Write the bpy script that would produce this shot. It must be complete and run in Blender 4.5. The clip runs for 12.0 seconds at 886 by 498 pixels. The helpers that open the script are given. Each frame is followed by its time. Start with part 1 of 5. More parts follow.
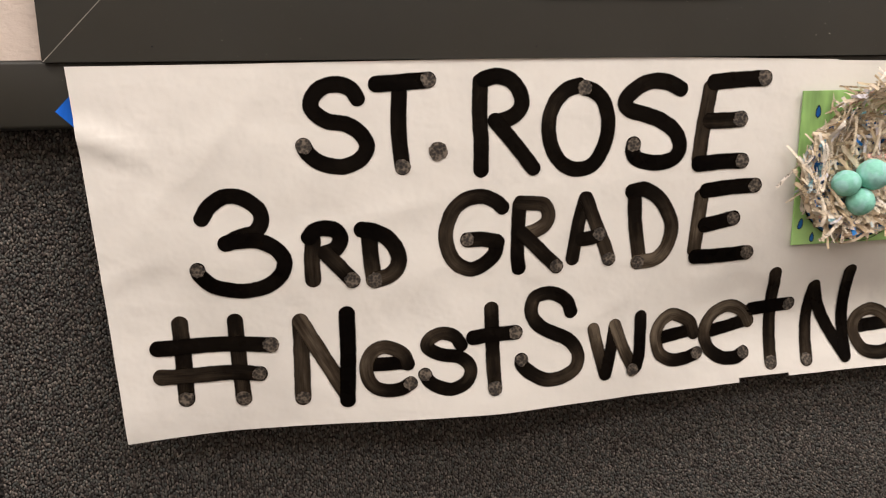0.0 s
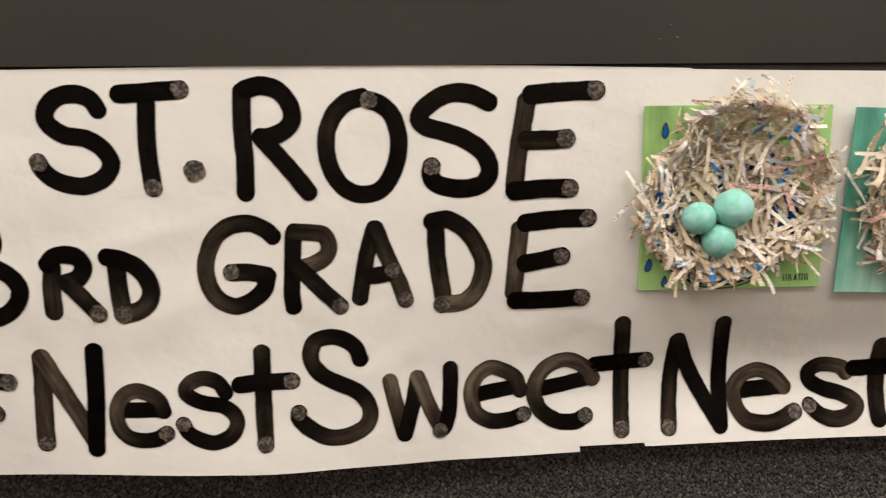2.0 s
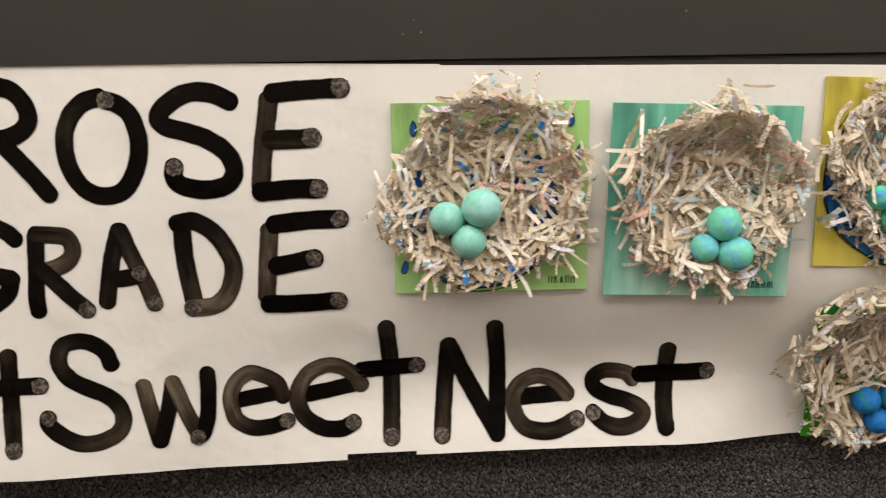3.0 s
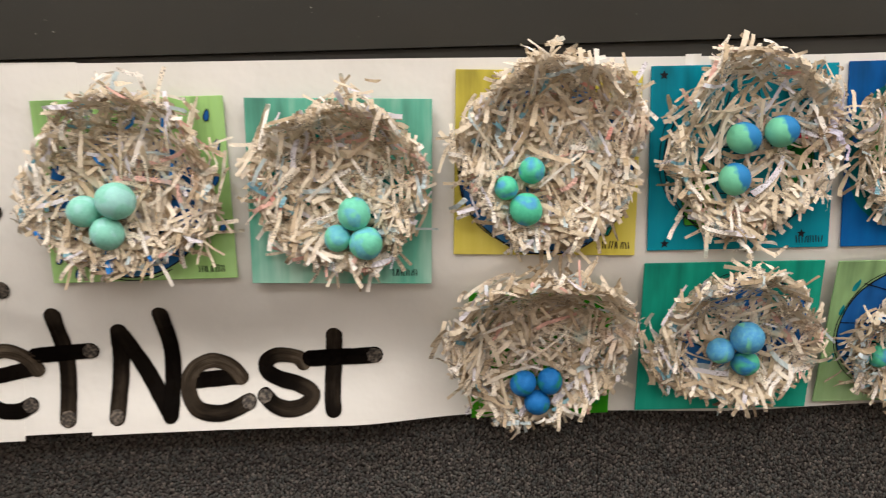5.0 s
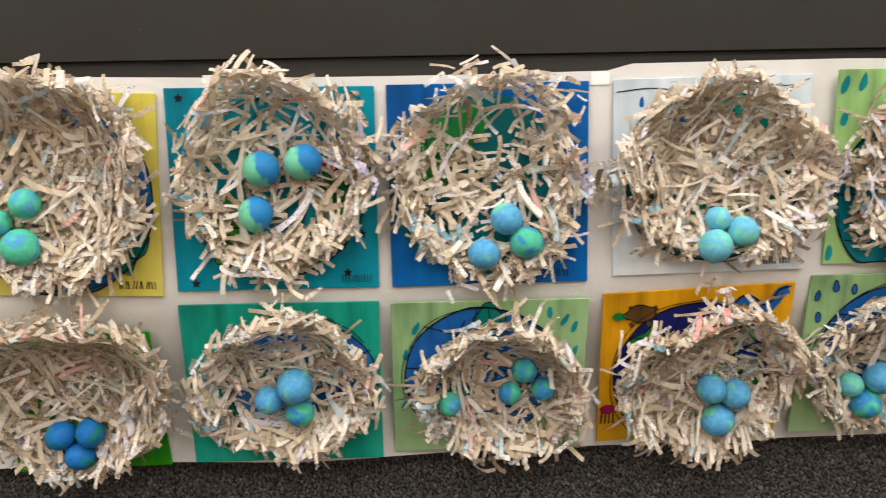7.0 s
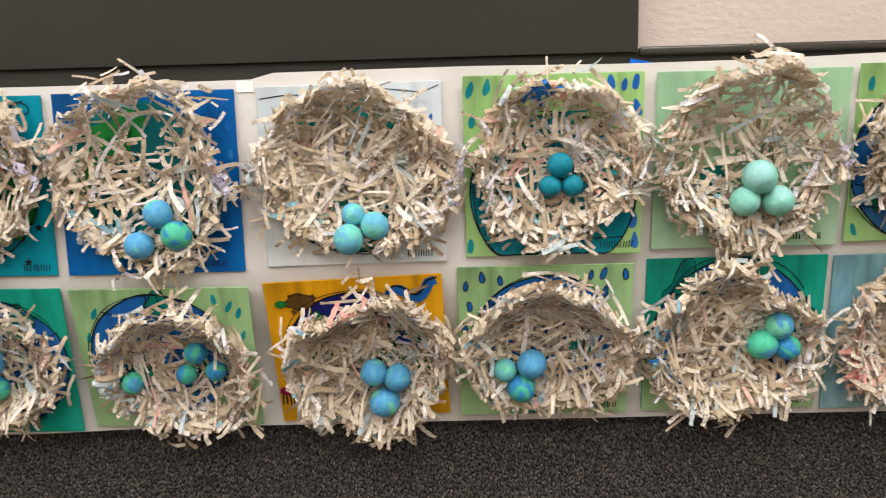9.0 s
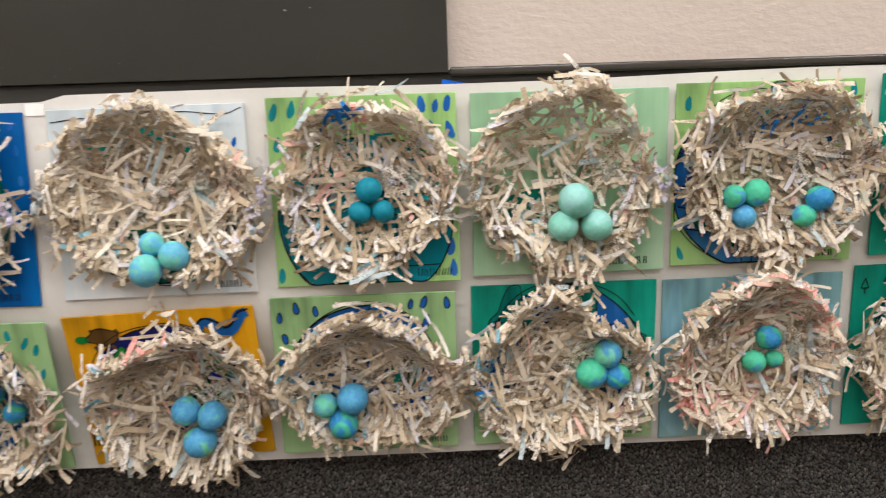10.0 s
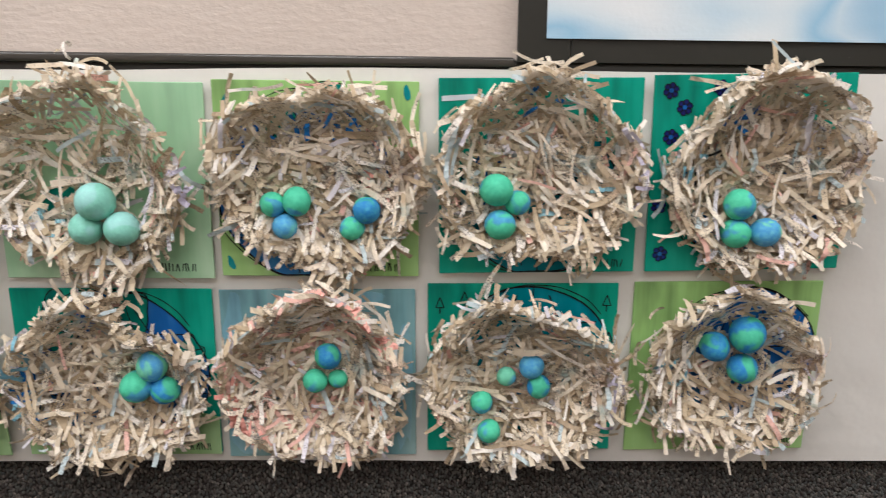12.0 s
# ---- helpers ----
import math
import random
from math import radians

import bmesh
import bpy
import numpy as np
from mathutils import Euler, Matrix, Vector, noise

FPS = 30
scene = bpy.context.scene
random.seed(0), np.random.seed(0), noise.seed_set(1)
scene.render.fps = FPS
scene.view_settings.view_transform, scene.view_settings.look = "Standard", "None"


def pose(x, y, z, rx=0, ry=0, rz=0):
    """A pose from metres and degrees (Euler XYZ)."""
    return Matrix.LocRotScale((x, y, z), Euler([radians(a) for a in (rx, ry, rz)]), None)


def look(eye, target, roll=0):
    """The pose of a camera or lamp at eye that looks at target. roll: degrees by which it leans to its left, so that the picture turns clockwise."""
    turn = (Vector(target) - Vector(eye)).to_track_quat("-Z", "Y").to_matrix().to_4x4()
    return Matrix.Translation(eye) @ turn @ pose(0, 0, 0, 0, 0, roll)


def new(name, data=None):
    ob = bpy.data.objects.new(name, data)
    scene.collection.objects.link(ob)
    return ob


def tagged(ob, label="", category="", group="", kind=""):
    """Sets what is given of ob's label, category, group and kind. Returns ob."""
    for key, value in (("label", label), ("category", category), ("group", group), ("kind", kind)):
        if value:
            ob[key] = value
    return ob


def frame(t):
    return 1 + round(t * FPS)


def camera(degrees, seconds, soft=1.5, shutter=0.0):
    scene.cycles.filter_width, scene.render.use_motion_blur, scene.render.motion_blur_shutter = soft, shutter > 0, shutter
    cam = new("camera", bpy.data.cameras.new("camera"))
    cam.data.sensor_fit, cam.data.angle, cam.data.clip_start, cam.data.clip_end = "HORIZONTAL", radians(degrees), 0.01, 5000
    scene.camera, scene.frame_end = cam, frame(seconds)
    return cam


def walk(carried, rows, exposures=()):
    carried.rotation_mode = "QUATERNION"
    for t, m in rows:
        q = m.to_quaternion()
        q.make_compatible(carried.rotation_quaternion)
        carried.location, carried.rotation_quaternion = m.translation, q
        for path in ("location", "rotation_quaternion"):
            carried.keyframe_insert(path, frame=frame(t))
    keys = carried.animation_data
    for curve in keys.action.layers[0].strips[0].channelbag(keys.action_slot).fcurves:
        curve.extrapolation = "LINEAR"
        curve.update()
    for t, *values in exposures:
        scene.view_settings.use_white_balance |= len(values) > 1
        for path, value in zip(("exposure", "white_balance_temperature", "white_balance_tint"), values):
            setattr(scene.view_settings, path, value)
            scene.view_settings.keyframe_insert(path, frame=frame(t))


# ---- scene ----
cam = camera(62.0, 12.0, soft=1.05, shutter=0.25)
PATH = [
    (0, (0.536, -0.843, 0.974), (0.883, 1.09, 0.598), -1.2),
    (0.5, (0.588, -0.893, 0.971), (0.894, 1.047, 0.596), -1.1),
    (1, (0.657, -0.866, 0.955), (0.895, 1.091, 0.619), -0.7),
    (1.5, (0.777, -0.812, 0.967), (0.944, 1.155, 0.648), -0.1),
    (2, (0.888, -0.763, 0.964), (1.007, 1.207, 0.643), -0.6),
    (2.5, (1.04, -0.756, 0.967), (1.139, 1.214, 0.637), -1.1),
    (3, (1.171, -0.758, 0.95), (1.228, 1.219, 0.653), -1.1),
    (4.8, (1.535, -0.814, 0.966), (1.507, 1.155, 0.615), -1.8),
    (5, (1.562, -0.792, 0.958), (1.576, 1.176, 0.602), -1.7),
    (5.5, (1.705, -0.748, 0.954), (1.742, 1.222, 0.609), -1.2),
    (6, (1.845, -0.704, 0.965), (1.921, 1.265, 0.623), -0.8),
    (6.5, (1.931, -0.693, 0.956), (2.024, 1.279, 0.632), -1.4),
    (7, (2.019, -0.723, 0.977), (2.103, 1.241, 0.606), -1.2),
    (7.2, (2.072, -0.728, 0.968), (2.089, 1.243, 0.622), -1.1),
    (8.8, (2.404, -0.801, 0.965), (2.342, 1.168, 0.624), -1.4),
    (9, (2.422, -0.8, 0.966), (2.394, 1.169, 0.614), -1.6),
    (9.5, (2.496, -0.809, 0.967), (2.487, 1.16, 0.616), -1.8),
    (10, (2.587, -0.764, 0.966), (2.643, 1.212, 0.659), -1.9),
    (10.5, (2.694, -0.706, 0.97), (2.773, 1.268, 0.658), -1.8),
    (11, (2.798, -0.681, 0.975), (2.882, 1.288, 0.635), -1.9),
    (11.5, (2.938, -0.704, 0.988), (2.999, 1.262, 0.625), -0.1),
    (12, (3.051, -0.719, 0.978), (3.105, 1.249, 0.622), 0.6),
]
EXPOSURES = [(0, -0.09, 6600, 13), (3, -0.13, 6520, 10), (6, -0.04, 6330, 10), (9.4, 0.03, 6230, 10), (10.5, -0.15, 6120, 10), (12, -0.15, 6000, 10)]
walk(cam, [(t, look(eye, target, roll)) for t, eye, target, roll in PATH], EXPOSURES)

# ---- light ----
world = bpy.data.worlds.new("corridor")
scene.world = world
world.use_nodes = True
world.node_tree.nodes["Background"].inputs[0].default_value = (0.9, 0.95, 1.0, 1)
world.node_tree.nodes["Background"].inputs[1].default_value = 0.035

LIGHTS_X = (-0.9, 0.9, 2.7, 4.5)
LIGHT_ROWS, LIGHT_Z = ((-0.86, 21.5), (-1.95, 17.0)), 2.62
LIGHT_RGB = (1.0, 0.945, 0.90)


# ---- small helpers ----
def lin(r, g, b):
    """0-255 sRGB to linear."""
    return tuple((c / 255 / 12.92) if c < 10.3 else ((c / 255 + 0.055) / 1.055) ** 2.4 for c in (r, g, b))


def from_lists(name, verts, faces, mats=(), idx=None, smooth=False):
    me = bpy.data.meshes.new(name)
    me.from_pydata([tuple(v) for v in verts], [], faces)
    for m in mats:
        me.materials.append(m)
    if idx is not None:
        me.polygons.foreach_set("material_index", idx)
    if smooth:
        me.polygons.foreach_set("use_smooth", [True] * len(me.polygons))
    me.update()
    return me


def mesh_part(name, me, parent=None, label=""):
    ob = new(name, me)
    if parent:
        ob.parent = parent
    return tagged(ob, label)


def part(name, bm, material, parent=None, label="", smooth=False):
    me = bpy.data.meshes.new(name)
    bm.normal_update()
    bm.to_mesh(me)
    bm.free()
    me.materials.append(material)
    if smooth:
        me.polygons.foreach_set("use_smooth", [True] * len(me.polygons))
    return mesh_part(name, me, parent, label)


def box(x0, x1, y0, y1, z0, z1, bevel=0.0, segments=2):
    bm = bmesh.new()
    bmesh.ops.create_cube(bm, size=1)
    bmesh.ops.scale(bm, vec=(x1 - x0, y1 - y0, z1 - z0), verts=bm.verts)
    bmesh.ops.translate(bm, vec=((x0 + x1) / 2, (y0 + y1) / 2, (z0 + z1) / 2), verts=bm.verts)
    if bevel:
        bmesh.ops.bevel(bm, geom=bm.edges[:], offset=bevel, segments=segments, affect="EDGES", profile=0.5)
    return bm


def prism(outline, y0, y1):
    """A flat piece in the wall's plane: outline of (x, z), from y0 (front) back to y1."""
    bm = bmesh.new()
    n = len(outline)
    f = [bm.verts.new((x, y0, z)) for x, z in outline]
    b = [bm.verts.new((x, y1, z)) for x, z in outline]
    bm.faces.new(f)
    bm.faces.new(b[::-1])
    for i in range(n):
        bm.faces.new((f[i], b[i], b[(i + 1) % n], f[(i + 1) % n]))
    bmesh.ops.recalc_face_normals(bm, faces=bm.faces)
    return bm


def ellipse(cx, cz, rx, rz, n=40, wobble=0.0, seed=0, a0=0.0, a1=360.0):
    out = []
    for i in range(n):
        a = radians(a0 + (a1 - a0) * i / n)
        k = 1 + wobble * noise.noise(Vector((math.cos(a) * 1.5, math.sin(a) * 1.5, seed * 3.7)))
        out.append((cx + rx * k * math.cos(a), cz + rz * k * math.sin(a)))
    return out


# ---- materials ----
class Nodes:
    """A material under construction."""

    def __init__(self, name, rough=0.6, metal=0.0, spec=0.5):
        self.m = bpy.data.materials.new(name)
        self.m.use_nodes = True
        self.t = self.m.node_tree
        self.b = self.t.nodes["Principled BSDF"]
        self.b.inputs["Roughness"].default_value = rough
        self.b.inputs["Metallic"].default_value = metal
        self.b.inputs["Specular IOR Level"].default_value = spec
        self.co = self.t.nodes.new("ShaderNodeTexCoord")

    def put(self, a, b):
        self.t.links.new(a, b)

    def node(self, kind, **values):
        n = self.t.nodes.new(kind)
        for k, v in values.items():
            n.inputs[k].default_value = v
        return n

    def noise(self, scale, detail=3.0, rough=0.55, where="Object", stretch=(1, 1, 1)):
        mp = self.node("ShaderNodeMapping", Scale=stretch)
        self.put(self.co.outputs[where], mp.inputs["Vector"])
        n = self.node("ShaderNodeTexNoise", Scale=scale, Detail=detail, Roughness=rough)
        self.put(mp.outputs[0], n.inputs["Vector"])
        return n.outputs["Fac"]

    def ramp(self, fac, stops, interpolation="LINEAR"):
        r = self.t.nodes.new("ShaderNodeValToRGB")
        r.color_ramp.interpolation = interpolation
        e = r.color_ramp.elements
        while len(e) < len(stops):
            e.new(0.5)
        for el, (p, c) in zip(e, stops):
            el.position = p
            el.color = (*c, 1) if len(c) == 3 else c
        self.put(fac, r.inputs[0])
        return r.outputs[0]

    def mix(self, fac, a, b, blend="MIX"):
        n = self.t.nodes.new("ShaderNodeMix")
        n.data_type, n.blend_type = "RGBA", blend
        for sock, v in ((n.inputs["Factor"], fac), (n.inputs["A"], a), (n.inputs["B"], b)):
            if isinstance(v, (int, float)):
                sock.default_value = v
            elif isinstance(v, tuple):
                sock.default_value = (*v, 1)
            else:
                self.put(v, sock)
        return n.outputs["Result"]

    def math(self, op, a, b=0.0):
        n = self.t.nodes.new("ShaderNodeMath")
        n.operation = op
        for i, v in enumerate((a, b)):
            if isinstance(v, (int, float)):
                n.inputs[i].default_value = v
            else:
                self.put(v, n.inputs[i])
        return n.outputs[0]

    def bump(self, height, strength=0.3, distance=0.001):
        n = self.node("ShaderNodeBump", Strength=strength, Distance=distance)
        self.put(height, n.inputs["Height"])
        self.put(n.outputs[0], self.b.inputs["Normal"])

    def colour(self, c):
        if isinstance(c, tuple):
            self.b.inputs["Base Color"].default_value = (*c, 1)
        else:
            self.put(c, self.b.inputs["Base Color"])
        return self

    def island(self):
        return self.t.nodes.new("ShaderNodeNewGeometry").outputs["Random Per Island"]


def grey3(v):
    return (v, v, v)


def make_dark_paint():
    n = Nodes("dark_grey_satin_paint", rough=0.42, spec=0.36)
    a = n.noise(3.0, 4)
    c = n.ramp(a, [(0.3, lin(38, 38, 33)), (0.7, lin(46, 45, 39))])
    specks = n.noise(420, 1)
    c = n.mix(n.ramp(specks, [(0.80, grey3(0)), (0.83, grey3(0.5))]), c, lin(150, 145, 138))
    n.colour(c)
    n.put(n.ramp(n.noise(9, 3), [(0.3, grey3(0.36)), (0.7, grey3(0.52))]), n.b.inputs["Roughness"])
    n.bump(n.noise(160, 2), 0.08, 0.0006)
    return n.m


def make_wall_paint():
    n = Nodes("textured_beige_paint", rough=0.55)
    c = n.ramp(n.noise(2.2, 4), [(0.3, lin(202, 189, 177)), (0.7, lin(214, 201, 190))])
    n.colour(c)
    h = n.math("ADD", n.noise(110, 3, stretch=(1, 1, 1.7)), n.math("MULTIPLY", n.noise(26, 2, stretch=(1, 1, 1.5)), 0.8))
    n.bump(h, 0.5, 0.0018)
    return n.m


def make_banner_paper():
    n = Nodes("white_roll_paper", rough=0.5, spec=0.35)
    c = n.ramp(n.noise(2.0, 5), [(0.3, lin(220, 218, 211)), (0.7, lin(230, 228, 222))])
    c = n.mix(n.ramp(n.noise(700, 1), [(0.55, grey3(0)), (0.8, grey3(0.08))]), c, lin(200, 192, 180))
    n.colour(c)
    fold = n.math("MULTIPLY", n.noise(5.0, 2.5, 0.5, stretch=(1, 1, 0.6)), 2.2)
    n.bump(n.math("ADD", n.noise(11, 4, 0.5), fold), 0.55, 0.009)
    return n.m


def make_marker():
    """Black dauber paint, brushed thin in places; the thinness runs along each stroke."""
    n = Nodes("black_dauber_paint", rough=0.4, spec=0.03)
    uv = n.node("ShaderNodeSeparateXYZ")
    n.put(n.co.outputs["UV"], uv.inputs[0])
    across = uv.outputs[0]
    thin = n.t.nodes.new("ShaderNodeUVMap")
    thin.uv_map = "Thinness"
    wet = n.node("ShaderNodeSeparateXYZ")
    n.put(thin.outputs[0], wet.inputs[0])

    def streaks(sx, sy, scale):
        mp = n.node("ShaderNodeMapping", Scale=(sx, sy, 1.0))
        n.put(n.co.outputs["UV"], mp.inputs[0])
        st = n.node("ShaderNodeTexNoise", Scale=scale, Detail=3.0)
        n.put(mp.outputs[0], st.inputs["Vector"])
        return st.outputs["Fac"]

    broad, fine = streaks(0.8, 12.0, 1.3), streaks(5.0, 16.0, 1.6)
    k = n.math("ADD", n.math("MULTIPLY", broad, 1.5), n.math("MULTIPLY", fine, 0.7))
    wash = n.math("MULTIPLY", wet.outputs[0], n.math("SUBTRACT", k, 0.12))
    wash = n.math("ADD", wash, n.math("MULTIPLY", n.math("SUBTRACT", n.noise(60, 3), 0.5), 0.22))
    centre = n.math("SUBTRACT", 1.0, n.math("POWER", n.math("ABSOLUTE", across), 5.0))
    wash = n.math("MULTIPLY", wash, n.math("ADD", n.math("MULTIPLY", centre, 0.35), 0.65))
    c = n.ramp(wash, [(0.04, lin(7, 5, 4)), (0.30, lin(22, 18, 14)), (0.62, lin(58, 50, 41)), (0.95, lin(104, 94, 80))])
    n.colour(c)
    n.put(n.ramp(n.noise(35, 2), [(0.35, grey3(0.18)), (0.7, grey3(0.55))]), n.b.inputs["Roughness"])
    ragged = n.math("ADD", n.math("ABSOLUTE", across), n.math("MULTIPLY", n.math("SUBTRACT", n.noise(300, 2), 0.5), 0.16))
    n.put(n.ramp(ragged, [(0.90, grey3(1)), (1.02, grey3(0.3))]), n.b.inputs["Alpha"])
    n.bump(n.noise(120, 2), 0.35, 0.0012)
    return n.m


def make_dab():
    n = Nodes("speckled_dauber_end", rough=0.5)
    v = n.node("ShaderNodeTexVoronoi", Scale=300.0)
    n.put(n.co.outputs["Object"], v.inputs["Vector"])
    k = n.math("ADD", n.math("MULTIPLY", v.outputs["Distance"], 0.75), n.math("MULTIPLY", n.noise(110, 3), 0.75))
    n.colour(n.ramp(k, [(0.42, lin(8, 7, 6)), (0.56, lin(28, 24, 21)), (0.78, lin(64, 57, 49)), (1.02, lin(112, 103, 92))]))
    return n.m


def make_carpet():
    n = Nodes("grey_loop_carpet", rough=0.95, spec=0.1)
    c = n.ramp(n.island(), [(0.0, lin(70, 67, 66)), (0.22, lin(98, 91, 87)), (0.4, lin(86, 89, 88)), (0.6, lin(114, 110, 103)), (0.78, lin(102, 106, 103)), (0.9, lin(122, 114, 108)), (1.0, lin(144, 138, 131))])
    c = n.mix(n.ramp(n.noise(900, 2), [(0.35, grey3(0.4)), (0.65, grey3(0))]), c, lin(34, 32, 31))
    n.colour(c)
    n.bump(n.noise(1400, 2), 0.5, 0.0008)
    return n.m


def make_carpet_base():
    n = Nodes("carpet_backing", rough=1.0, spec=0.05)
    v = n.node("ShaderNodeTexVoronoi", Scale=230.0)
    n.put(n.co.outputs["Object"], v.inputs["Vector"])
    n.colour(n.ramp(v.outputs["Distance"], [(0.0, lin(86, 83, 80)), (0.5, lin(54, 52, 51)), (1.0, lin(30, 29, 29))]))
    n.bump(n.math("SUBTRACT", 1.0, v.outputs["Distance"]), 1.0, 0.003)
    return n.m


def make_shreds(pink=0.0):
    n = Nodes("shredded_paper", rough=0.75, spec=0.2)
    info = n.t.nodes.new("ShaderNodeObjectInfo")
    pick = n.math("FRACT", n.math("ADD", n.island(), info.outputs["Random"]))
    cream = [(0.0, lin(210, 194, 167)), (0.12, lin(228, 214, 190)), (0.27, lin(240, 229, 210)), (0.42, lin(196, 177, 148)),
             (0.52, lin(243, 236, 225)), (0.64, lin(224, 210, 188)), (0.76, lin(186, 167, 141))]
    tail = [(0.84 - pink, lin(230, 186, 172)), (0.86, lin(196, 210, 212)), (0.90, lin(228, 224, 230)), (0.94, lin(236, 222, 202))]
    c = n.ramp(pick, cream + tail, "CONSTANT")
    ink = n.ramp(n.noise(520, 2, stretch=(1, 1, 1)), [(0.54, grey3(0)), (0.60, grey3(0.8))])
    patch = n.ramp(n.noise(38, 2), [(0.45, grey3(0)), (0.6, grey3(1))])
    c = n.mix(n.math("MULTIPLY", ink, patch), c, lin(92, 84, 80))
    stain = n.ramp(n.noise(30, 3), [(0.60, grey3(0)), (0.74, grey3(0.5))])
    c = n.mix(stain, c, lin(150, 200, 206))
    c = n.mix(n.ramp(n.noise(17, 3), [(0.58, grey3(0)), (0.75, grey3(0.4))]), c, lin(200, 160, 140))
    n.colour(c)
    n.bump(n.noise(350, 2), 0.3, 0.0006)
    # thin paper lets some light through
    thin = n.node("ShaderNodeBsdfTranslucent")
    n.put(c, thin.inputs["Color"])
    both = n.node("ShaderNodeMixShader", Fac=0.12)
    n.put(n.b.outputs[0], both.inputs[1])
    n.put(thin.outputs[0], both.inputs[2])
    out = [q for q in n.t.nodes if q.bl_idname == "ShaderNodeOutputMaterial"][0]
    n.put(both.outputs[0], out.inputs["Surface"])
    return n.m


def make_clay(name, a, b, bias=0.5):
    n = Nodes(name, rough=0.62, spec=0.3)
    info = n.t.nodes.new("ShaderNodeObjectInfo")
    off = n.node("ShaderNodeVectorMath")
    off.operation = "ADD"
    cmb = n.node("ShaderNodeCombineXYZ")
    for i, k in enumerate((31.0, 17.0, 53.0)):
        n.put(n.math("MULTIPLY", info.outputs["Random"], k), cmb.inputs[i])
    n.put(n.co.outputs["Object"], off.inputs[0])
    n.put(cmb.outputs[0], off.inputs[1])
    t = n.node("ShaderNodeTexNoise", Scale=32.0, Detail=1.4, Distortion=1.5)
    n.put(off.outputs[0], t.inputs["Vector"])
    f = n.math("ADD", t.outputs["Fac"], n.math("MULTIPLY", n.math("SUBTRACT", info.outputs["Random"], 0.5), 0.06))
    c = n.ramp(f, [(bias - 0.05, lin(*a)), (bias, lin(*[(p + q) / 2 for p, q in zip(a, b)])), (bias + 0.05, lin(*b))])
    c = n.mix(n.ramp(n.noise(240, 3), [(0.4, grey3(0)), (0.75, grey3(0.25))]), c, lin(*[min(255, q + 45) for q in a]))
    n.colour(c)
    n.bump(n.math("ADD", n.noise(500, 2), n.math("MULTIPLY", n.noise(80, 2), 1.5)), 0.3, 0.0012)
    return n.m


def make_split_clay(name, a, b):
    """Two colours of clay pressed together in one ball."""
    n = Nodes(name, rough=0.62, spec=0.3)
    xyz = n.node("ShaderNodeSeparateXYZ")
    n.put(n.co.outputs["Object"], xyz.inputs[0])
    side = n.math("ADD", n.math("MULTIPLY", xyz.outputs[0], 26.0), n.math("MULTIPLY", xyz.outputs[2], 12.0))
    f = n.math("ADD", side, n.math("MULTIPLY", n.noise(55, 2), 0.8))
    c = n.ramp(f, [(0.32, lin(*a)), (0.38, lin(*[(p + q) / 2 for p, q in zip(a, b)])), (0.44, lin(*b))])
    n.colour(c)
    n.bump(n.math("ADD", n.noise(500, 2), n.math("MULTIPLY", n.noise(80, 2), 1.5)), 0.3, 0.0012)
    return n.m


def make_paint(name, rgb, second=None, streak=0.5, rough=0.5):
    """Acrylic or marker wash on card, brushed."""
    n = Nodes(name, rough=rough, spec=0.16)
    second = second or tuple(min(255, v * 1.12 + 12) for v in rgb)
    dark = tuple(v * (0.90 if min(rgb) > 150 else 0.76) for v in rgb)
    k = n.math("ADD", n.math("MULTIPLY", n.noise(9, 4, stretch=(1, 1, 0.5)), 0.7), n.math("MULTIPLY", n.noise(55, 3, stretch=(1, 1, 0.12)), 0.3))
    c = n.ramp(k, [(0.36, lin(*dark)), (0.48, lin(*rgb)), (0.5 + 0.22 * streak, lin(*second))])
    n.colour(c)
    n.bump(n.noise(140, 3, stretch=(1, 1, 0.2)), 0.15, 0.0006)
    return n.m


DARK, BEIGE, PAPER = make_dark_paint(), make_wall_paint(), make_banner_paper()
MARKER = make_marker()
DAB, CARPET, BACKING = make_dab(), make_carpet(), make_carpet_base()
SHREDS, PINK_SHREDS = make_shreds(), make_shreds(pink=0.10)
TAPE = make_paint("blue_painters_tape", (22, 104, 214), rough=0.6)
INK = make_paint("black_marker_line", (24, 26, 32), rough=0.5)
FILLER = make_paint("pale_filler", (150, 146, 138), rough=0.8)
WHITE = make_paint("plain_white_paint", (226, 222, 214), rough=0.8)
RED = make_paint("red_marker", (206, 30, 52))
CLAY_MINT = make_clay("pale_mint_clay", (136, 207, 188), (156, 213, 207))
CLAY_MIX = make_clay("green_and_blue_clay", (76, 186, 150), (48, 134, 200), 0.47)
CLAY_BLUE = make_clay("blue_clay_with_green", (118, 206, 172), (80, 158, 212), 0.40)
CLAY_GREEN = make_clay("green_clay", (82, 198, 158), (74, 156, 204), 0.58)
CLAY_SOFT = make_clay("soft_green_and_blue_clay", (112, 206, 176), (104, 188, 206), 0.53)
CLAY_SKY = make_clay("pale_sky_blue_clay", (116, 204, 192), (102, 182, 214), 0.45)
CLAY_SPLIT = make_split_clay("two_tone_clay", (116, 202, 164), (40, 128, 188))
CLAY_TEAL = make_clay("deep_teal_clay", (10, 128, 150), (14, 134, 158))
CLAY_DEEP = make_clay("deep_blue_clay", (20, 112, 186), (30, 138, 104), 0.55)

# ---- the wall and what closes the place ----
X0, X1 = -2.6, 6.6
TRIM_BOT, TRIM_TOP, FRAME_BOT = 0.960, 1.0310, 1.0280

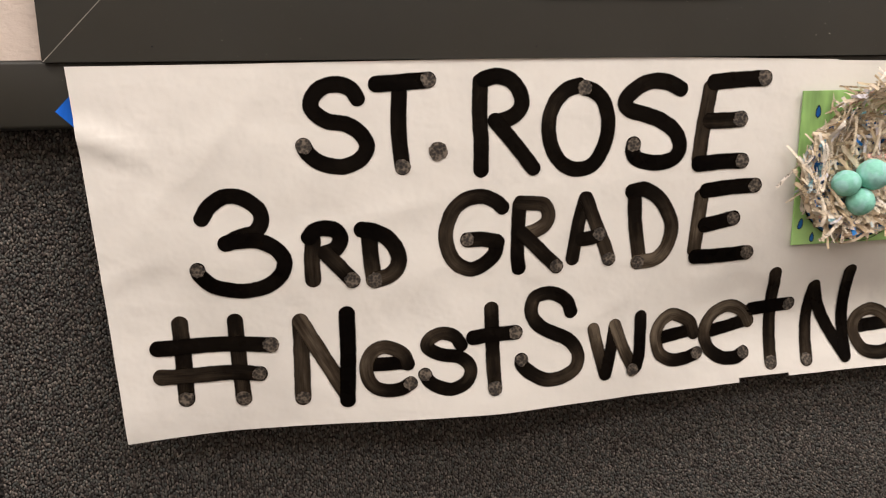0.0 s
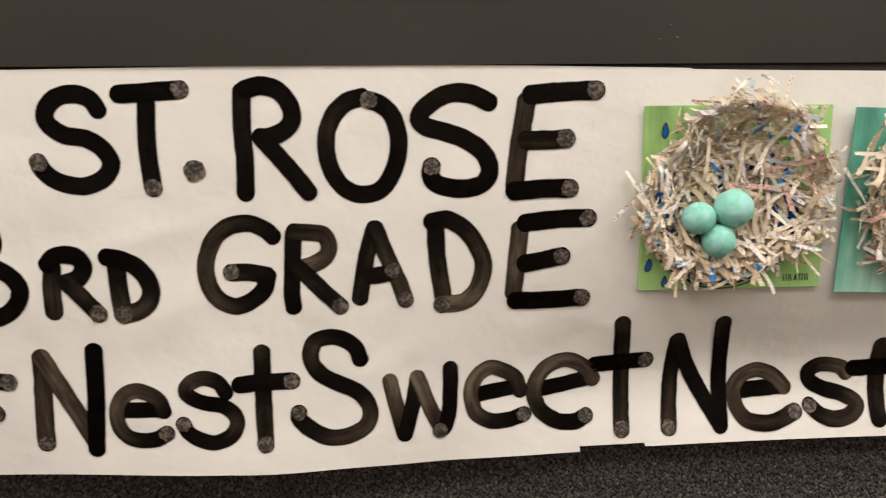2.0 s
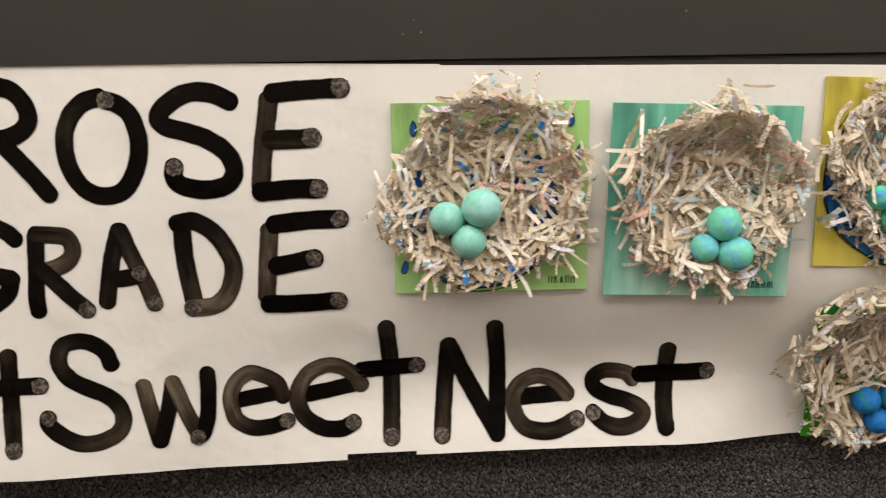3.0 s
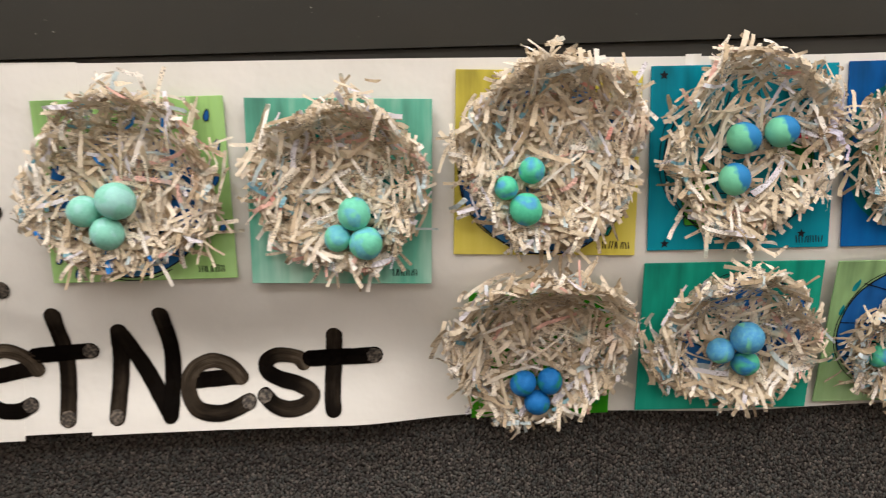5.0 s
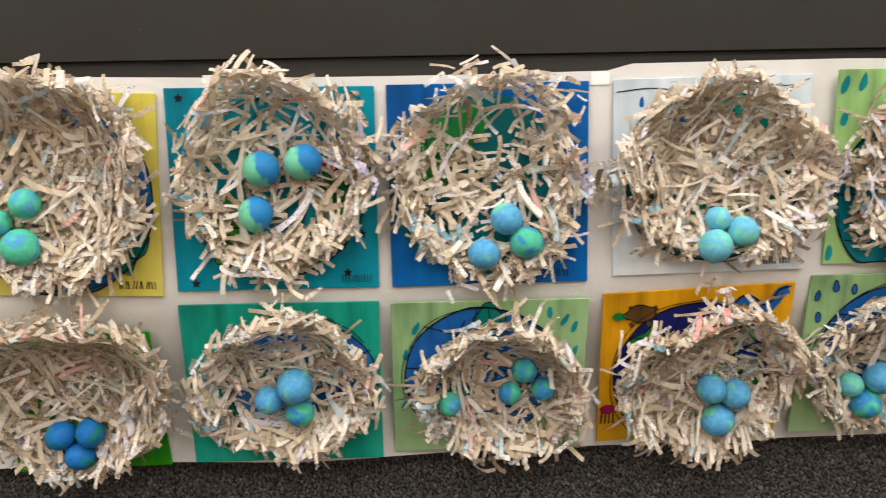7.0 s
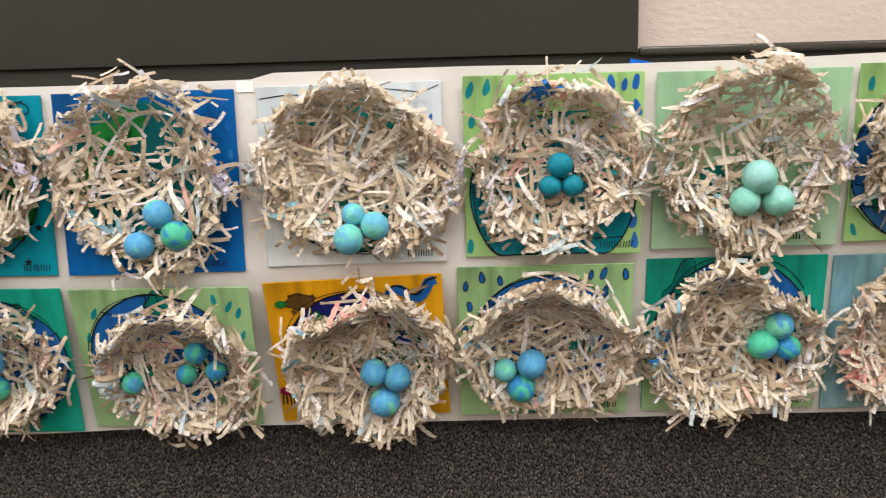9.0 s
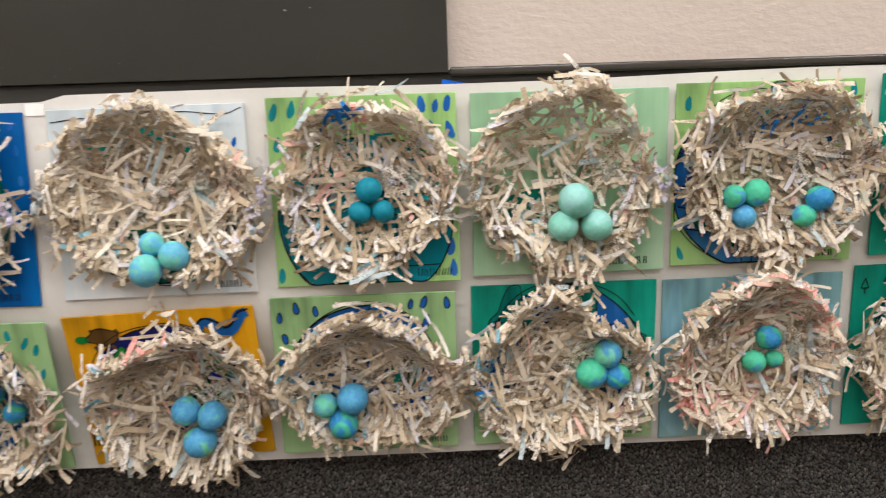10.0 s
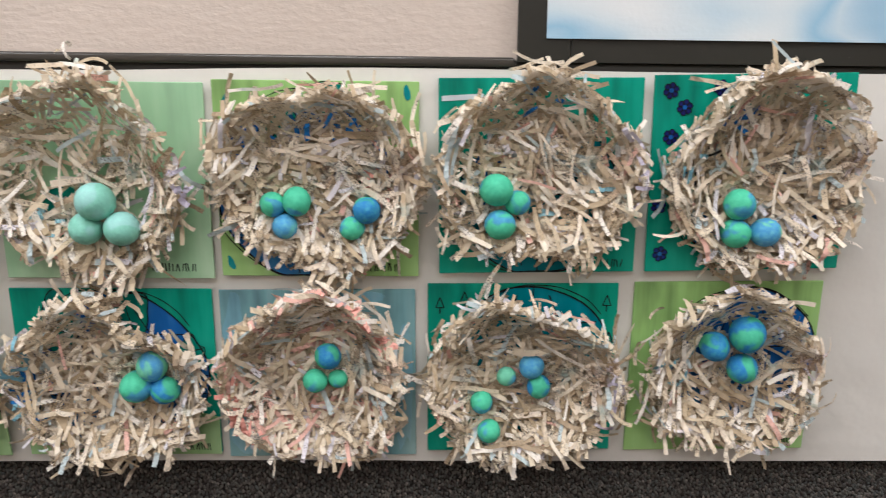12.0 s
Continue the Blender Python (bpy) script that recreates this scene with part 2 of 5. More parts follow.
tagged(part("floor", box(X0, X1, -2.6, 0.2, -0.1, 0.0), BACKING), "grey carpeted corridor floor", "floor", kind="structure")
tagged(part("ceiling", box(X0, X1, -2.6, 0.2, 2.7, 2.8), WHITE), "plain white corridor ceiling", "ceiling", kind="structure")
tagged(part("wall_opposite", box(X0, X1, -2.7, -2.6, 0, 2.7), BEIGE), "plain beige painted corridor wall", "wall", kind="structure")
tagged(part("wall_west", box(X0 - 0.1, X0, -2.7, 0.2, 0, 2.7), BEIGE), "plain beige painted end wall", "wall", kind="structure")
tagged(part("wall_east", box(X1, X1 + 0.1, -2.7, 0.2, 0, 2.7), BEIGE), "plain beige painted end wall", "wall", kind="structure")
tagged(part("wall_upper", box(X0, X1, 0.014, 0.2, 1.0, 2.7), BEIGE), "beige painted wall with a trowelled texture", "wall", kind="structure")
wall_low = tagged(part("wall_lower", box(X0, X1, 0.046, 0.2, 0, 1.0), BACKING), "lower wall clad in dark grey loop carpet", "wall", kind="structure")
trim = tagged(part("trim", box(X0, X1, 0.002, 0.06, TRIM_BOT, TRIM_TOP, 0.005, 3), DARK, smooth=True), "dark grey painted rail above the carpeted wall", "trim", kind="structure")

bead_paint = Nodes("glossy_dark_paint", rough=0.22, spec=0.6)
bead_paint.colour(lin(58, 55, 50))
bead_paint.bump(bead_paint.noise(40, 3), 0.25, 0.002)
part("bead", box(2.6215, 3.1375, -0.0035, 0.0030, 1.0235, 1.0330, 0.003, 4), bead_paint.m, trim, "glossy rounded upper bead of the rail", smooth=True)


def carpet_loops(name, spans):
    """Loop pile as small domes in uneven upright rows."""
    rng = np.random.default_rng(5)
    vs, fs = [], []
    base = 0
    ring = [(math.cos(2 * math.pi * i / 6), math.sin(2 * math.pi * i / 6)) for i in range(6)]
    faces = [(i, (i + 1) % 6, 6 + (i + 1) % 6, 6 + i) for i in range(6)] + [(6 + i, 6 + (i + 1) % 6, 12) for i in range(6)]
    for x0, x1, z0, z1 in spans:
        px, pz = 0.0029, 0.0044
        for i in range(int((x1 - x0) / px)):
            for j in range(int((z1 - z0) / pz)):
                r = rng.random(6)
                cx = x0 + (i + 0.5) * px + (r[0] - 0.5) * 0.0020
                cz = z0 + (j + 0.5 + 0.5 * (i % 2)) * pz + (r[1] - 0.5) * 0.0036
                a, b, h = 0.0012 + 0.0006 * r[2], 0.0019 + 0.0014 * r[3], 0.0016 + 0.0020 * r[4]
                ca, sa = math.cos((r[5] - 0.5) * 1.1), math.sin((r[5] - 0.5) * 1.1)
                for k, up in ((1.0, 0.0), (0.82, 0.62)):
                    for c, s in ring:
                        u, v = a * c * k, b * s * k
                        vs.append((cx + u * ca - v * sa, 0.0465 - h * up, cz + u * sa + v * ca))
                vs.append((cx, 0.0465 - h, cz))
                fs.extend(tuple(base + q for q in f) for f in faces)
                base += 13
    me = from_lists(name, vs, fs, [CARPET], smooth=True)
    return me


loops = mesh_part("carpet_pile", carpet_loops("carpet_pile", [(0.16, 0.42, 0.42, TRIM_BOT - 0.001), (0.42, 1.75, 0.36, 0.64), (1.75, 3.7, 0.47, 0.64)]), wall_low, "dark grey looped carpet pile")
loops["kind"] = "stuff"


def dark_frame(x0, x1, z0, z1, front, width, mitre_left):
    """A flat painted frame round a beige panel; its stile and rail meet in a mitre."""
    root = tagged(new("panel_frame"), "wide dark grey painted frame mitred at the corner", "panel frame", kind="structure")
    back = 0.0012
    g = 0.0006
    if mitre_left:
        part("stile", prism([(x0, z0), (x0 + width - g, z0 + width), (x0 + width - g, z1), (x0, z1)], front, back), DARK, root)
        part("rail", prism([(x0 + 2 * g, z0), (x1, z0), (x1, z0 + width), (x0 + width + g, z0 + width)], front + 0.0003, back), DARK, root)
    else:
        part("stile", prism([(x0, z0), (x0 + width, z0), (x0 + width, z1), (x0, z1)], front, back), DARK, root)
        part("rail", prism([(x0 + width + 0.0012, z0), (x1, z0), (x1, z0 + width), (x0 + width + 0.0012, z0 + width)], front + 0.001, back), DARK, root)
    if mitre_left:
        bead = prism([(x0 + g, z0 + 0.0005), (x0 + 3 * g, z0 + 0.0005), (x0 + width + g, z0 + width), (x0 + width - g, z0 + width)], front - 0.0002, back)
        part("filler", bead, FILLER, root, "pale line of filler in the mitre")
    part("stile", prism([(x1 - width, z0 + width), (x1, z0 + width), (x1, z1), (x1 - width, z1)], front, back), DARK, root)
    return root


dark_frame(0.273, 2.620, FRAME_BOT, 2.1, -0.004, 0.16, True)
for sx, sz, r, m in ((1.175, 1.054, 0.0013, FILLER), (1.157, 1.0525, 0.0010, FILLER), (0.382, 1.043, 0.0014, INK), (0.80, 1.041, 0.0012, INK), (1.168, 1.066, 0.0007, FILLER), (1.44, 1.071, 0.0010, FILLER), (2.46, 1.092, 0.0014, FILLER), (2.485, 1.094, 0.0009, FILLER)):
    tagged(part("paint_speck", prism(ellipse(sx, sz, r * 0.8, r * 0.6, 9, 0.5, sx), -0.0044, -0.0039), m), "tiny paint speck on the dark painted frame", "speck", "specks on the frame")
dark_frame(3.139, 4.9, 1.029, 2.1, -0.003, 0.05, False)


# ---- the banner ----
def hang(x, z):
    """How far the paper sinks back from the rail's face (+) or bellies out (-)."""
    def step(a, b, v):
        s = max(0.0, min(1.0, (v - a) / (b - a)))
        return s * s * (3 - 2 * s)
    low = max(0.0, min(1.1, (0.95 - z) / 0.33))
    right = step(2.35, 2.7, x)
    middle = step(1.45, 1.62, x) * (1 - right) * (1 - 0.4 * math.exp(-((x - 1.9) / 0.12) ** 2))
    return (0.034 * math.exp(-((x - 1.32) / 0.30) ** 2 - ((z - 0.69) / 0.072) ** 2) * (1 - 0.8 * step(1.5, 1.62, x))
            - 0.020 * math.exp(-((x - 0.72) / 0.17) ** 2) * low ** 2 + 0.028 * right * low ** 0.8
            + middle * (0.032 * step(0.0, 0.14, 0.81 - z) - 0.006 * math.exp(-((z - 0.80) / 0.05) ** 2)))


# soft buckles and sharper creases: centre, turn, half length, half width, height
CREASES = ((0.345, 0.93, -0.5, 0.05, 0.006, 0.0024), (0.37, 0.875, 1.1, 0.06, 0.008, 0.0026), (0.33, 0.80, 0.35, 0.04, 0.006, 0.002),
           (0.44, 0.945, 0.9, 0.07, 0.012, 0.0026), (0.64, 0.86, 0.25, 0.09, 0.010, 0.002), (0.95, 0.895, 0.6, 0.05, 0.006, 0.0014),
           (0.80, 0.775, -0.7, 0.04, 0.006, 0.0014), (0.37, 0.69, 1.3, 0.05, 0.008, 0.002), (0.88, 0.72, 0.5, 0.06, 0.010, 0.0014),
           (1.13, 0.74, -0.4, 0.06, 0.010, 0.0014), (1.36, 0.985, 0.8, 0.03, 0.008, 0.0014), (0.50, 0.80, -1.0, 0.06, 0.010, 0.002))


def banner_y(x, z):
    """Front of the hanging paper, with buckles towards its free left end."""
    k = 0.35 + 0.65 * max(0.0, min(1.0, (1.2 - x) / 0.6))
    free = max(0.0, min(1.0, (1.02 - z) / 0.40))
    wave = noise.noise(Vector((x * 4.2, 0.3, z * 3.0))) * 0.0034 + noise.noise(Vector((x * 8.0 + z * 6.0, 2.3, z * 7.0 - x * 3.0))) * 0.0042
    wave += noise.noise(Vector((x * 17.0 - z * 9.0, 5.1, z * 15.0))) * 0.0026
    pucker = 0.005 * math.exp(-((z - 0.945 + 0.25 * (x - 0.33)) / 0.012) ** 2) * math.exp(-((x - 0.32) / 0.05) ** 2)
    for cx, cz, turn, long, wide, deep in CREASES:
        u, v = (x - cx) * math.cos(turn) + (z - cz) * math.sin(turn), (z - cz) * math.cos(turn) - (x - cx) * math.sin(turn)
        if abs(u) < 2.5 * long and abs(v) < 4 * wide:
            pucker += deep * math.exp(-(u / long) ** 2 - (v / wide) ** 2)
    curl = 0.012 * max(0.0, (0.44 - x) / 0.12) ** 1.5 * free ** 2
    return hang(x, z) - 0.0010 - k * max(0.0, 0.5 * abs(wave) + 0.5 * wave + 0.0012) * (0.15 + 0.85 * free) - curl - pucker


def sheet(x0, x1, top, bottom, lift, nx, nz=40, slant=0.0):
    vs, fs = [], []
    t = 0.0003
    for side in (0, 1):
        for i in range(nx + 1):
            for j in range(nz + 1):
                x = x0 + (x1 - x0) * i / nx
                zb, zt = bottom(x), top(x)
                z = zb + (zt - zb) * j / nz
                xx = x + slant * (1 - i / nx) ** 6 * (1 - j / nz)
                vs.append((xx, banner_y(xx, z) - lift + side * t, z))
    n = (nx + 1) * (nz + 1)
    for i in range(nx):
        for j in range(nz):
            a = i * (nz + 1) + j
            fs.append((a, a + nz + 1, a + nz + 2, a + 1))
            fs.append((n + a, n + a + 1, n + a + nz + 2, n + a + nz + 1))
    edge = [(i * (nz + 1), (i + 1) * (nz + 1)) for i in range(nx)] + [((i + 1) * (nz + 1) + nz, i * (nz + 1) + nz) for i in range(nx)]
    edge += [(j + 1, j) for j in range(nz)] + [(nx * (nz + 1) + j, nx * (nz + 1) + j + 1) for j in range(nz)]
    fs += [(a, n + a, n + b, b) for a, b in edge]
    me = from_lists("sheet", vs, fs, [PAPER], smooth=True)
    me.set_sharp_from_angle(angle=radians(50))
    return me


def top_edge(x):
    return (1.0185 + 0.0095 * math.exp(-((x - 0.80) / 0.62) ** 2) - 0.0075 * math.exp(-((x - 2.1) / 0.55) ** 2) + 0.0045 * max(0.0, min(1.0, (x - 2.6) / 0.4))
            + 0.006 * max(0.0, min(1.0, (x - 2.214) / 0.004)) * max(0.0, min(1.0, (2.75 - x) / 0.3)) + 0.0008 * math.sin(x * 9))


def bottom_edge(x):
    return 0.6095 + 0.0012 * math.sin(x * 5)


banner = tagged(new("paper_banner"), "long white paper banner with black hand-painted letters taped along a rail", "banner")
mesh_part("sheet", sheet(0.293, 1.085, top_edge, lambda x: bottom_edge(x) - 0.002, 0.0004, 90, slant=0.027), banner)
mesh_part("sheet", sheet(1.05, 1.193, top_edge, lambda x: bottom_edge(x) + 0.004, 0.0002, 14), banner)
mesh_part("sheet", sheet(1.16, 3.85, lambda x: top_edge(x) - 0.0012, bottom_edge, 0.0, 110), banner)
for a, b, c in ((0.303, 0.985, 45), (2.633, 1.0050, -11)):
    bm = box(-0.022, 0.022, -0.0003, 0.0, -0.0125, 0.0125)
    bmesh.ops.rotate(bm, cent=(0, 0, 0), matrix=Euler((0, radians(-c), 0)).to_matrix(), verts=bm.verts)
    bmesh.ops.translate(bm, vec=(a, 0.0016, b), verts=bm.verts)
    tagged(part("tape_strip", bm, TAPE), "torn strip of blue painter's tape on the rail", "tape", "banner tape")


# ---- painted letters ----
def smooth_line(pts, step=0.0022):
    """A Catmull-Rom line through pts, evenly stepped."""
    if len(pts) == 2:
        dense = [Vector(pts[0]).lerp(Vector(pts[1]), i / 20) for i in range(21)]
    else:
        p = [Vector(q) for q in pts]
        p = [p[0] * 2 - p[1]] + p + [p[-1] * 2 - p[-2]]
        dense = []
        for i in range(1, len(p) - 2):
            for k in range(16):
                t = k / 16
                dense.append(0.5 * (2 * p[i] + (p[i + 1] - p[i - 1]) * t + (2 * p[i - 1] - 5 * p[i] + 4 * p[i + 1] - p[i + 2]) * t * t
                                    + (3 * p[i] - p[i - 1] - 3 * p[i + 1] + p[i + 2]) * t ** 3))
        dense.append(p[-2])
    out, d = [dense[0]], 0.0
    for a, b in zip(dense, dense[1:]):
        d += (b - a).length
        if d >= step:
            out.append(b)
            d = 0.0
    if (out[-1] - dense[-1]).length > 1e-6:
        out.append(dense[-1])
    return out


LANES = (-1.0, -0.62, 0.0, 0.62, 1.0)


def ribbon(vs, fs, uvs, idx, pts, w, depth, wets):
    """A flat brushed stroke with round ends, laid on the banner; wets: how thin the paint runs along it."""
    line = smooth_line(pts)
    r = w / 2
    d0, d1 = (line[1] - line[0]).normalized(), (line[-1] - line[-2]).normalized()
    rows = [(line[0] - d0 * r * q, math.sqrt(max(0.0, 1 - q * q)), d0) for q in (0.995, 0.9, 0.7, 0.4)]
    for i, p in enumerate(line):
        d = (line[min(i + 1, len(line) - 1)] - line[max(i - 1, 0)]).normalized()
        rows.append((p, 1.0, d))
    rows += [(line[-1] + d1 * r * q, math.sqrt(max(0.0, 1 - q * q)), d1) for q in (0.4, 0.7, 0.9, 0.995)]
    base, along, last = len(vs), 0.0, rows[0][0]
    seed = random.random() * 50
    for k, (p, wide, d) in enumerate(rows):
        along += (p - last).length
        last = p
        nx, nz = -d.y, d.x
        f = k / (len(rows) - 1) * (len(wets) - 1)
        i = min(int(f), len(wets) - 2)
        wet = wets[i] + (wets[i + 1] - wets[i]) * (f - i)
        for lane in LANES:
            edge = r * wide * lane * (1 + 0.06 * noise.noise(Vector((along * 90, lane * 2, seed))))
            x, z = p.x + nx * edge, p.y + nz * edge
            vs.append((x, banner_y(x, z) - 0.0009 - depth, z))
            uvs.append((lane * wide, along + seed, wet))
    m = len(LANES)
    for i in range(len(rows) - 1):
        for j in range(m - 1):
            a = base + i * m + j
            fs.append((a, a + 1, a + m + 1, a + m))
            idx.append(0)


def disc(vs, fs, uvs, idx, x, z, r, depth, n=18):
    """The round print that the dauber leaves where it is lifted."""
    base = len(vs)
    vs.append((x, banner_y(x, z) - 0.0012 - depth, z))
    uvs.append((0, 0, 0.5))
    for i in range(n):
        a = 2 * math.pi * i / n
        k = r * (1 + 0.12 * random.uniform(-1, 1))
        u, v = x + k * math.cos(a), z + k * math.sin(a)
        vs.append((u, banner_y(u, v) - 0.0012 - depth, v))
        uvs.append((math.cos(a), math.sin(a), 0.5))
    for i in range(n):
        fs.append((base, base + 1 + i, base + 1 + (i + 1) % n))
        idx.append(1)


def letter(x0, x1, z0, z1, w, strokes):
    """A letter inside a box: strokes of (points in the unit box, thinness of the paint along it, whether it ends in a print)."""
    vs, fs, uvs, idx = [], [], [], []
    for k, (line, wets, printed) in enumerate(strokes):
        pts = [(x0 + (x1 - x0) * u, z0 + (z1 - z0) * v) for u, v in line]
        if len(pts) > 1:
            ribbon(vs, fs, uvs, idx, pts, w, 0.00018 * k, wets)
        if printed:
            disc(vs, fs, uvs, idx, pts[-1][0], pts[-1][1], w / 2 * (random.uniform(0.84, 0.97) if len(pts) > 1 else 1.0), 0.00018 * k + 0.0001)
    # faces look out of the wall
    fixed = []
    for f in fs:
        a, b, c = (vs[i] for i in f[:3])
        up = (b[2] - a[2]) * (c[0] - a[0]) - (b[0] - a[0]) * (c[2] - a[2])
        fixed.append(f if up < 0 else f[::-1])
    me = from_lists("letter", vs, fixed, [MARKER, DAB], idx)
    loop_vert = np.empty(len(me.loops), dtype=np.int32)
    me.loops.foreach_get("vertex_index", loop_vert)
    at = np.array(uvs, dtype=np.float32)[loop_vert]
    me.uv_layers.new(name="UVMap").data.foreach_set("uv", at[:, :2].ravel())
    me.uv_layers.new(name="Thinness").data.foreach_set("uv", np.ascontiguousarray(at[:, [2, 2]]).ravel())
    return mesh_part("letter", me, banner)


# first line
letter(0.5319, 0.6022, 0.9120, 1.0020, 0.0185, [  # S
    ([(0.87, 0.83), (0.78, 0.94), (0.57, 1.00), (0.32, 0.96), (0.16, 0.83), (0.17, 0.69), (0.38, 0.56), (0.69, 0.51), (0.91, 0.39), (1.00, 0.23), (0.89, 0.08), (0.66, 0.00), (0.46, 0.00), (0.22, 0.06), (0.06, 0.17), (0.00, 0.26)], (0.1, 0.15, 0.1, 0.2, 0.05,), True)])
letter(0.6152, 0.6738, 0.9086, 1.0053, 0.0190, [  # T
    ([(0.43, 0.85), (0.40, 0.49), (0.42, 0.22), (0.46, 0.00)], (0.1, 0.2, 0.2,), True),
    ([(0.00, 0.96), (0.52, 0.98), (1.00, 1.00)], (0.05, 0.08, 0.15,), True)])
letter(0.6831, 0.6931, 0.9248, 0.9348, 0.0221, [  # .
    ([(0.00, 0.00)], (0.6,), True)])
letter(0.7331, 0.7967, 0.9024, 1.0087, 0.0190, [  # R
    ([(0.02, 0.94), (0.00, 0.61), (0.02, 0.31), (0.01, 0.00)], (0.25, 0.3, 0.1,), False),
    ([(0.09, 0.97), (0.35, 1.00), (0.61, 0.94), (0.77, 0.80), (0.77, 0.66), (0.60, 0.56), (0.32, 0.51)], (0.05, 0.2, 0.3,), False),
    ([(0.29, 0.52), (0.65, 0.27), (1.00, 0.00)], (0.1, 0.25, 0.15,), False)])
letter(0.8165, 0.8897, 0.8987, 0.9966, 0.0188, [  # O
    ([(0.50, 1.00), (0.29, 0.95), (0.11, 0.82), (0.01, 0.63), (0.00, 0.43), (0.08, 0.22), (0.25, 0.06), (0.48, 0.00), (0.72, 0.04), (0.88, 0.18), (0.98, 0.38), (1.00, 0.60), (0.91, 0.82), (0.75, 0.93), (0.60, 0.97)], (0.1, 0.4, 0.2, 0.1, 0.2, 0.1,), True)])
letter(0.9109, 0.9831, 0.9036, 1.0006, 0.0197, [  # S
    ([(0.98, 0.90), (0.79, 0.97), (0.55, 1.00), (0.31, 0.96), (0.09, 0.85), (0.00, 0.74), (0.10, 0.65), (0.37, 0.59), (0.66, 0.51), (0.91, 0.37), (1.00, 0.20), (0.92, 0.06), (0.72, 0.00), (0.48, 0.00), (0.24, 0.05), (0.15, 0.14), (0.17, 0.23)], (0.1, 0.3, 0.2, 0.15, 0.05, 0.1,), True)])
letter(1.0093, 1.0928, 0.8997, 1.0019, 0.0202, [  # E
    ([(0.14, 0.89), (0.09, 0.63), (0.03, 0.31), (0.00, 0.07)], (0.45, 0.5, 0.55,), False),
    ([(0.20, 0.96), (0.47, 0.98), (1.00, 1.00)], (0.15, 0.2, 0.2,), True),
    ([(0.15, 0.51), (0.41, 0.51), (0.64, 0.52)], (0.35, 0.3, 0.25,), True),
    ([(0.00, 0.00), (0.35, 0.02), (0.69, 0.02)], (0.03, 0.05, 0.15,), True)])
# second line
letter(0.4086, 0.5037, 0.7756, 0.8830, 0.0181, [  # 3
    ([(0.09, 0.78), (0.17, 0.89), (0.31, 0.98), (0.45, 1.00), (0.61, 0.95), (0.74, 0.84), (0.76, 0.72), (0.68, 0.62), (0.49, 0.57), (0.34, 0.51)], (0.15, 0.1, 0.15, 0.2, 0.05,), False),
    ([(0.34, 0.51), (0.49, 0.53), (0.72, 0.52), (0.91, 0.43), (1.00, 0.29), (0.94, 0.14), (0.78, 0.04), (0.58, 0.00), (0.38, 0.01), (0.16, 0.07), (0.03, 0.18), (0.00, 0.24)], (0.05, 0.1, 0.05, 0.15, 0.03, 0.05,), True)])
letter(0.5328, 0.5790, 0.7807, 0.8426, 0.0190, [  # R
    ([(0.08, 0.77), (0.03, 0.35), (0.04, 0.05)], (0.1, 0.5, 0.4,), False),
    ([(0.00, 0.85), (0.12, 0.96), (0.37, 1.00), (0.64, 0.95), (0.75, 0.78), (0.62, 0.60), (0.38, 0.54)], (0.03, 0.05, 0.4,), False),
    ([(0.38, 0.53), (0.67, 0.28), (1.00, 0.00)], (0.3, 0.35, 0.2,), True)])
letter(0.5926, 0.6330, 0.7792, 0.8389, 0.0196, [  # D
    ([(0.19, 0.91), (0.22, 0.46), (0.28, 0.01)], (0.1, 0.35, 0.6,), False),
    ([(0.00, 1.00), (0.36, 0.95), (0.76, 0.78), (1.00, 0.50), (0.97, 0.25), (0.72, 0.08), (0.31, 0.00)], (0.03, 0.05, 0.2, 0.55, 0.7,), True)])
letter(0.6900, 0.7583, 0.7855, 0.8713, 0.0185, [  # G
    ([(1.00, 0.84), (0.87, 0.93), (0.63, 1.00), (0.36, 0.96), (0.14, 0.82), (0.02, 0.60), (0.00, 0.41), (0.07, 0.21), (0.21, 0.07), (0.43, 0.00), (0.65, 0.06), (0.84, 0.19), (0.91, 0.35)], (0.1, 0.35, 0.45, 0.55, 0.5, 0.15, 0.05,), False),
    ([(0.89, 0.37), (0.62, 0.41), (0.38, 0.41)], (0.1, 0.3, 0.3,), True)])
letter(0.7763, 0.8253, 0.7824, 0.8615, 0.0182, [  # R
    ([(0.07, 0.96), (0.03, 0.57), (0.00, 0.23), (0.02, 0.02)], (0.3, 0.15, 0.05,), False),
    ([(0.10, 1.00), (0.42, 0.99), (0.70, 0.95), (0.81, 0.80), (0.72, 0.66), (0.48, 0.57), (0.20, 0.52)], (0.3, 0.55, 0.65, 0.7,), False),
    ([(0.16, 0.52), (0.55, 0.28), (1.00, 0.00)], (0.25, 0.3, 0.3,), True)])
letter(0.8463, 0.8937, 0.7872, 0.8627, 0.0182, [  # A
    ([(0.34, 1.00), (0.16, 0.60), (0.00, 0.05)], (0.35, 0.3, 0.35,), False),
    ([(0.38, 1.00), (0.63, 0.59), (0.86, 0.26), (1.00, 0.00)], (0.3, 0.5, 0.6,), True),
    ([(0.27, 0.35), (0.56, 0.37), (0.73, 0.42)], (0.25, 0.25, 0.35,), True)])
letter(0.9230, 0.9763, 0.7806, 0.8710, 0.0195, [  # D
    ([(0.06, 0.93), (0.09, 0.55), (0.20, 0.09)], (0.15, 0.4, 0.55,), False),
    ([(0.00, 0.98), (0.31, 1.00), (0.68, 0.86), (0.94, 0.61), (1.00, 0.41), (0.88, 0.18), (0.62, 0.03), (0.18, 0.00)], (0.15, 0.25, 0.5, 0.8, 0.85,), True)])
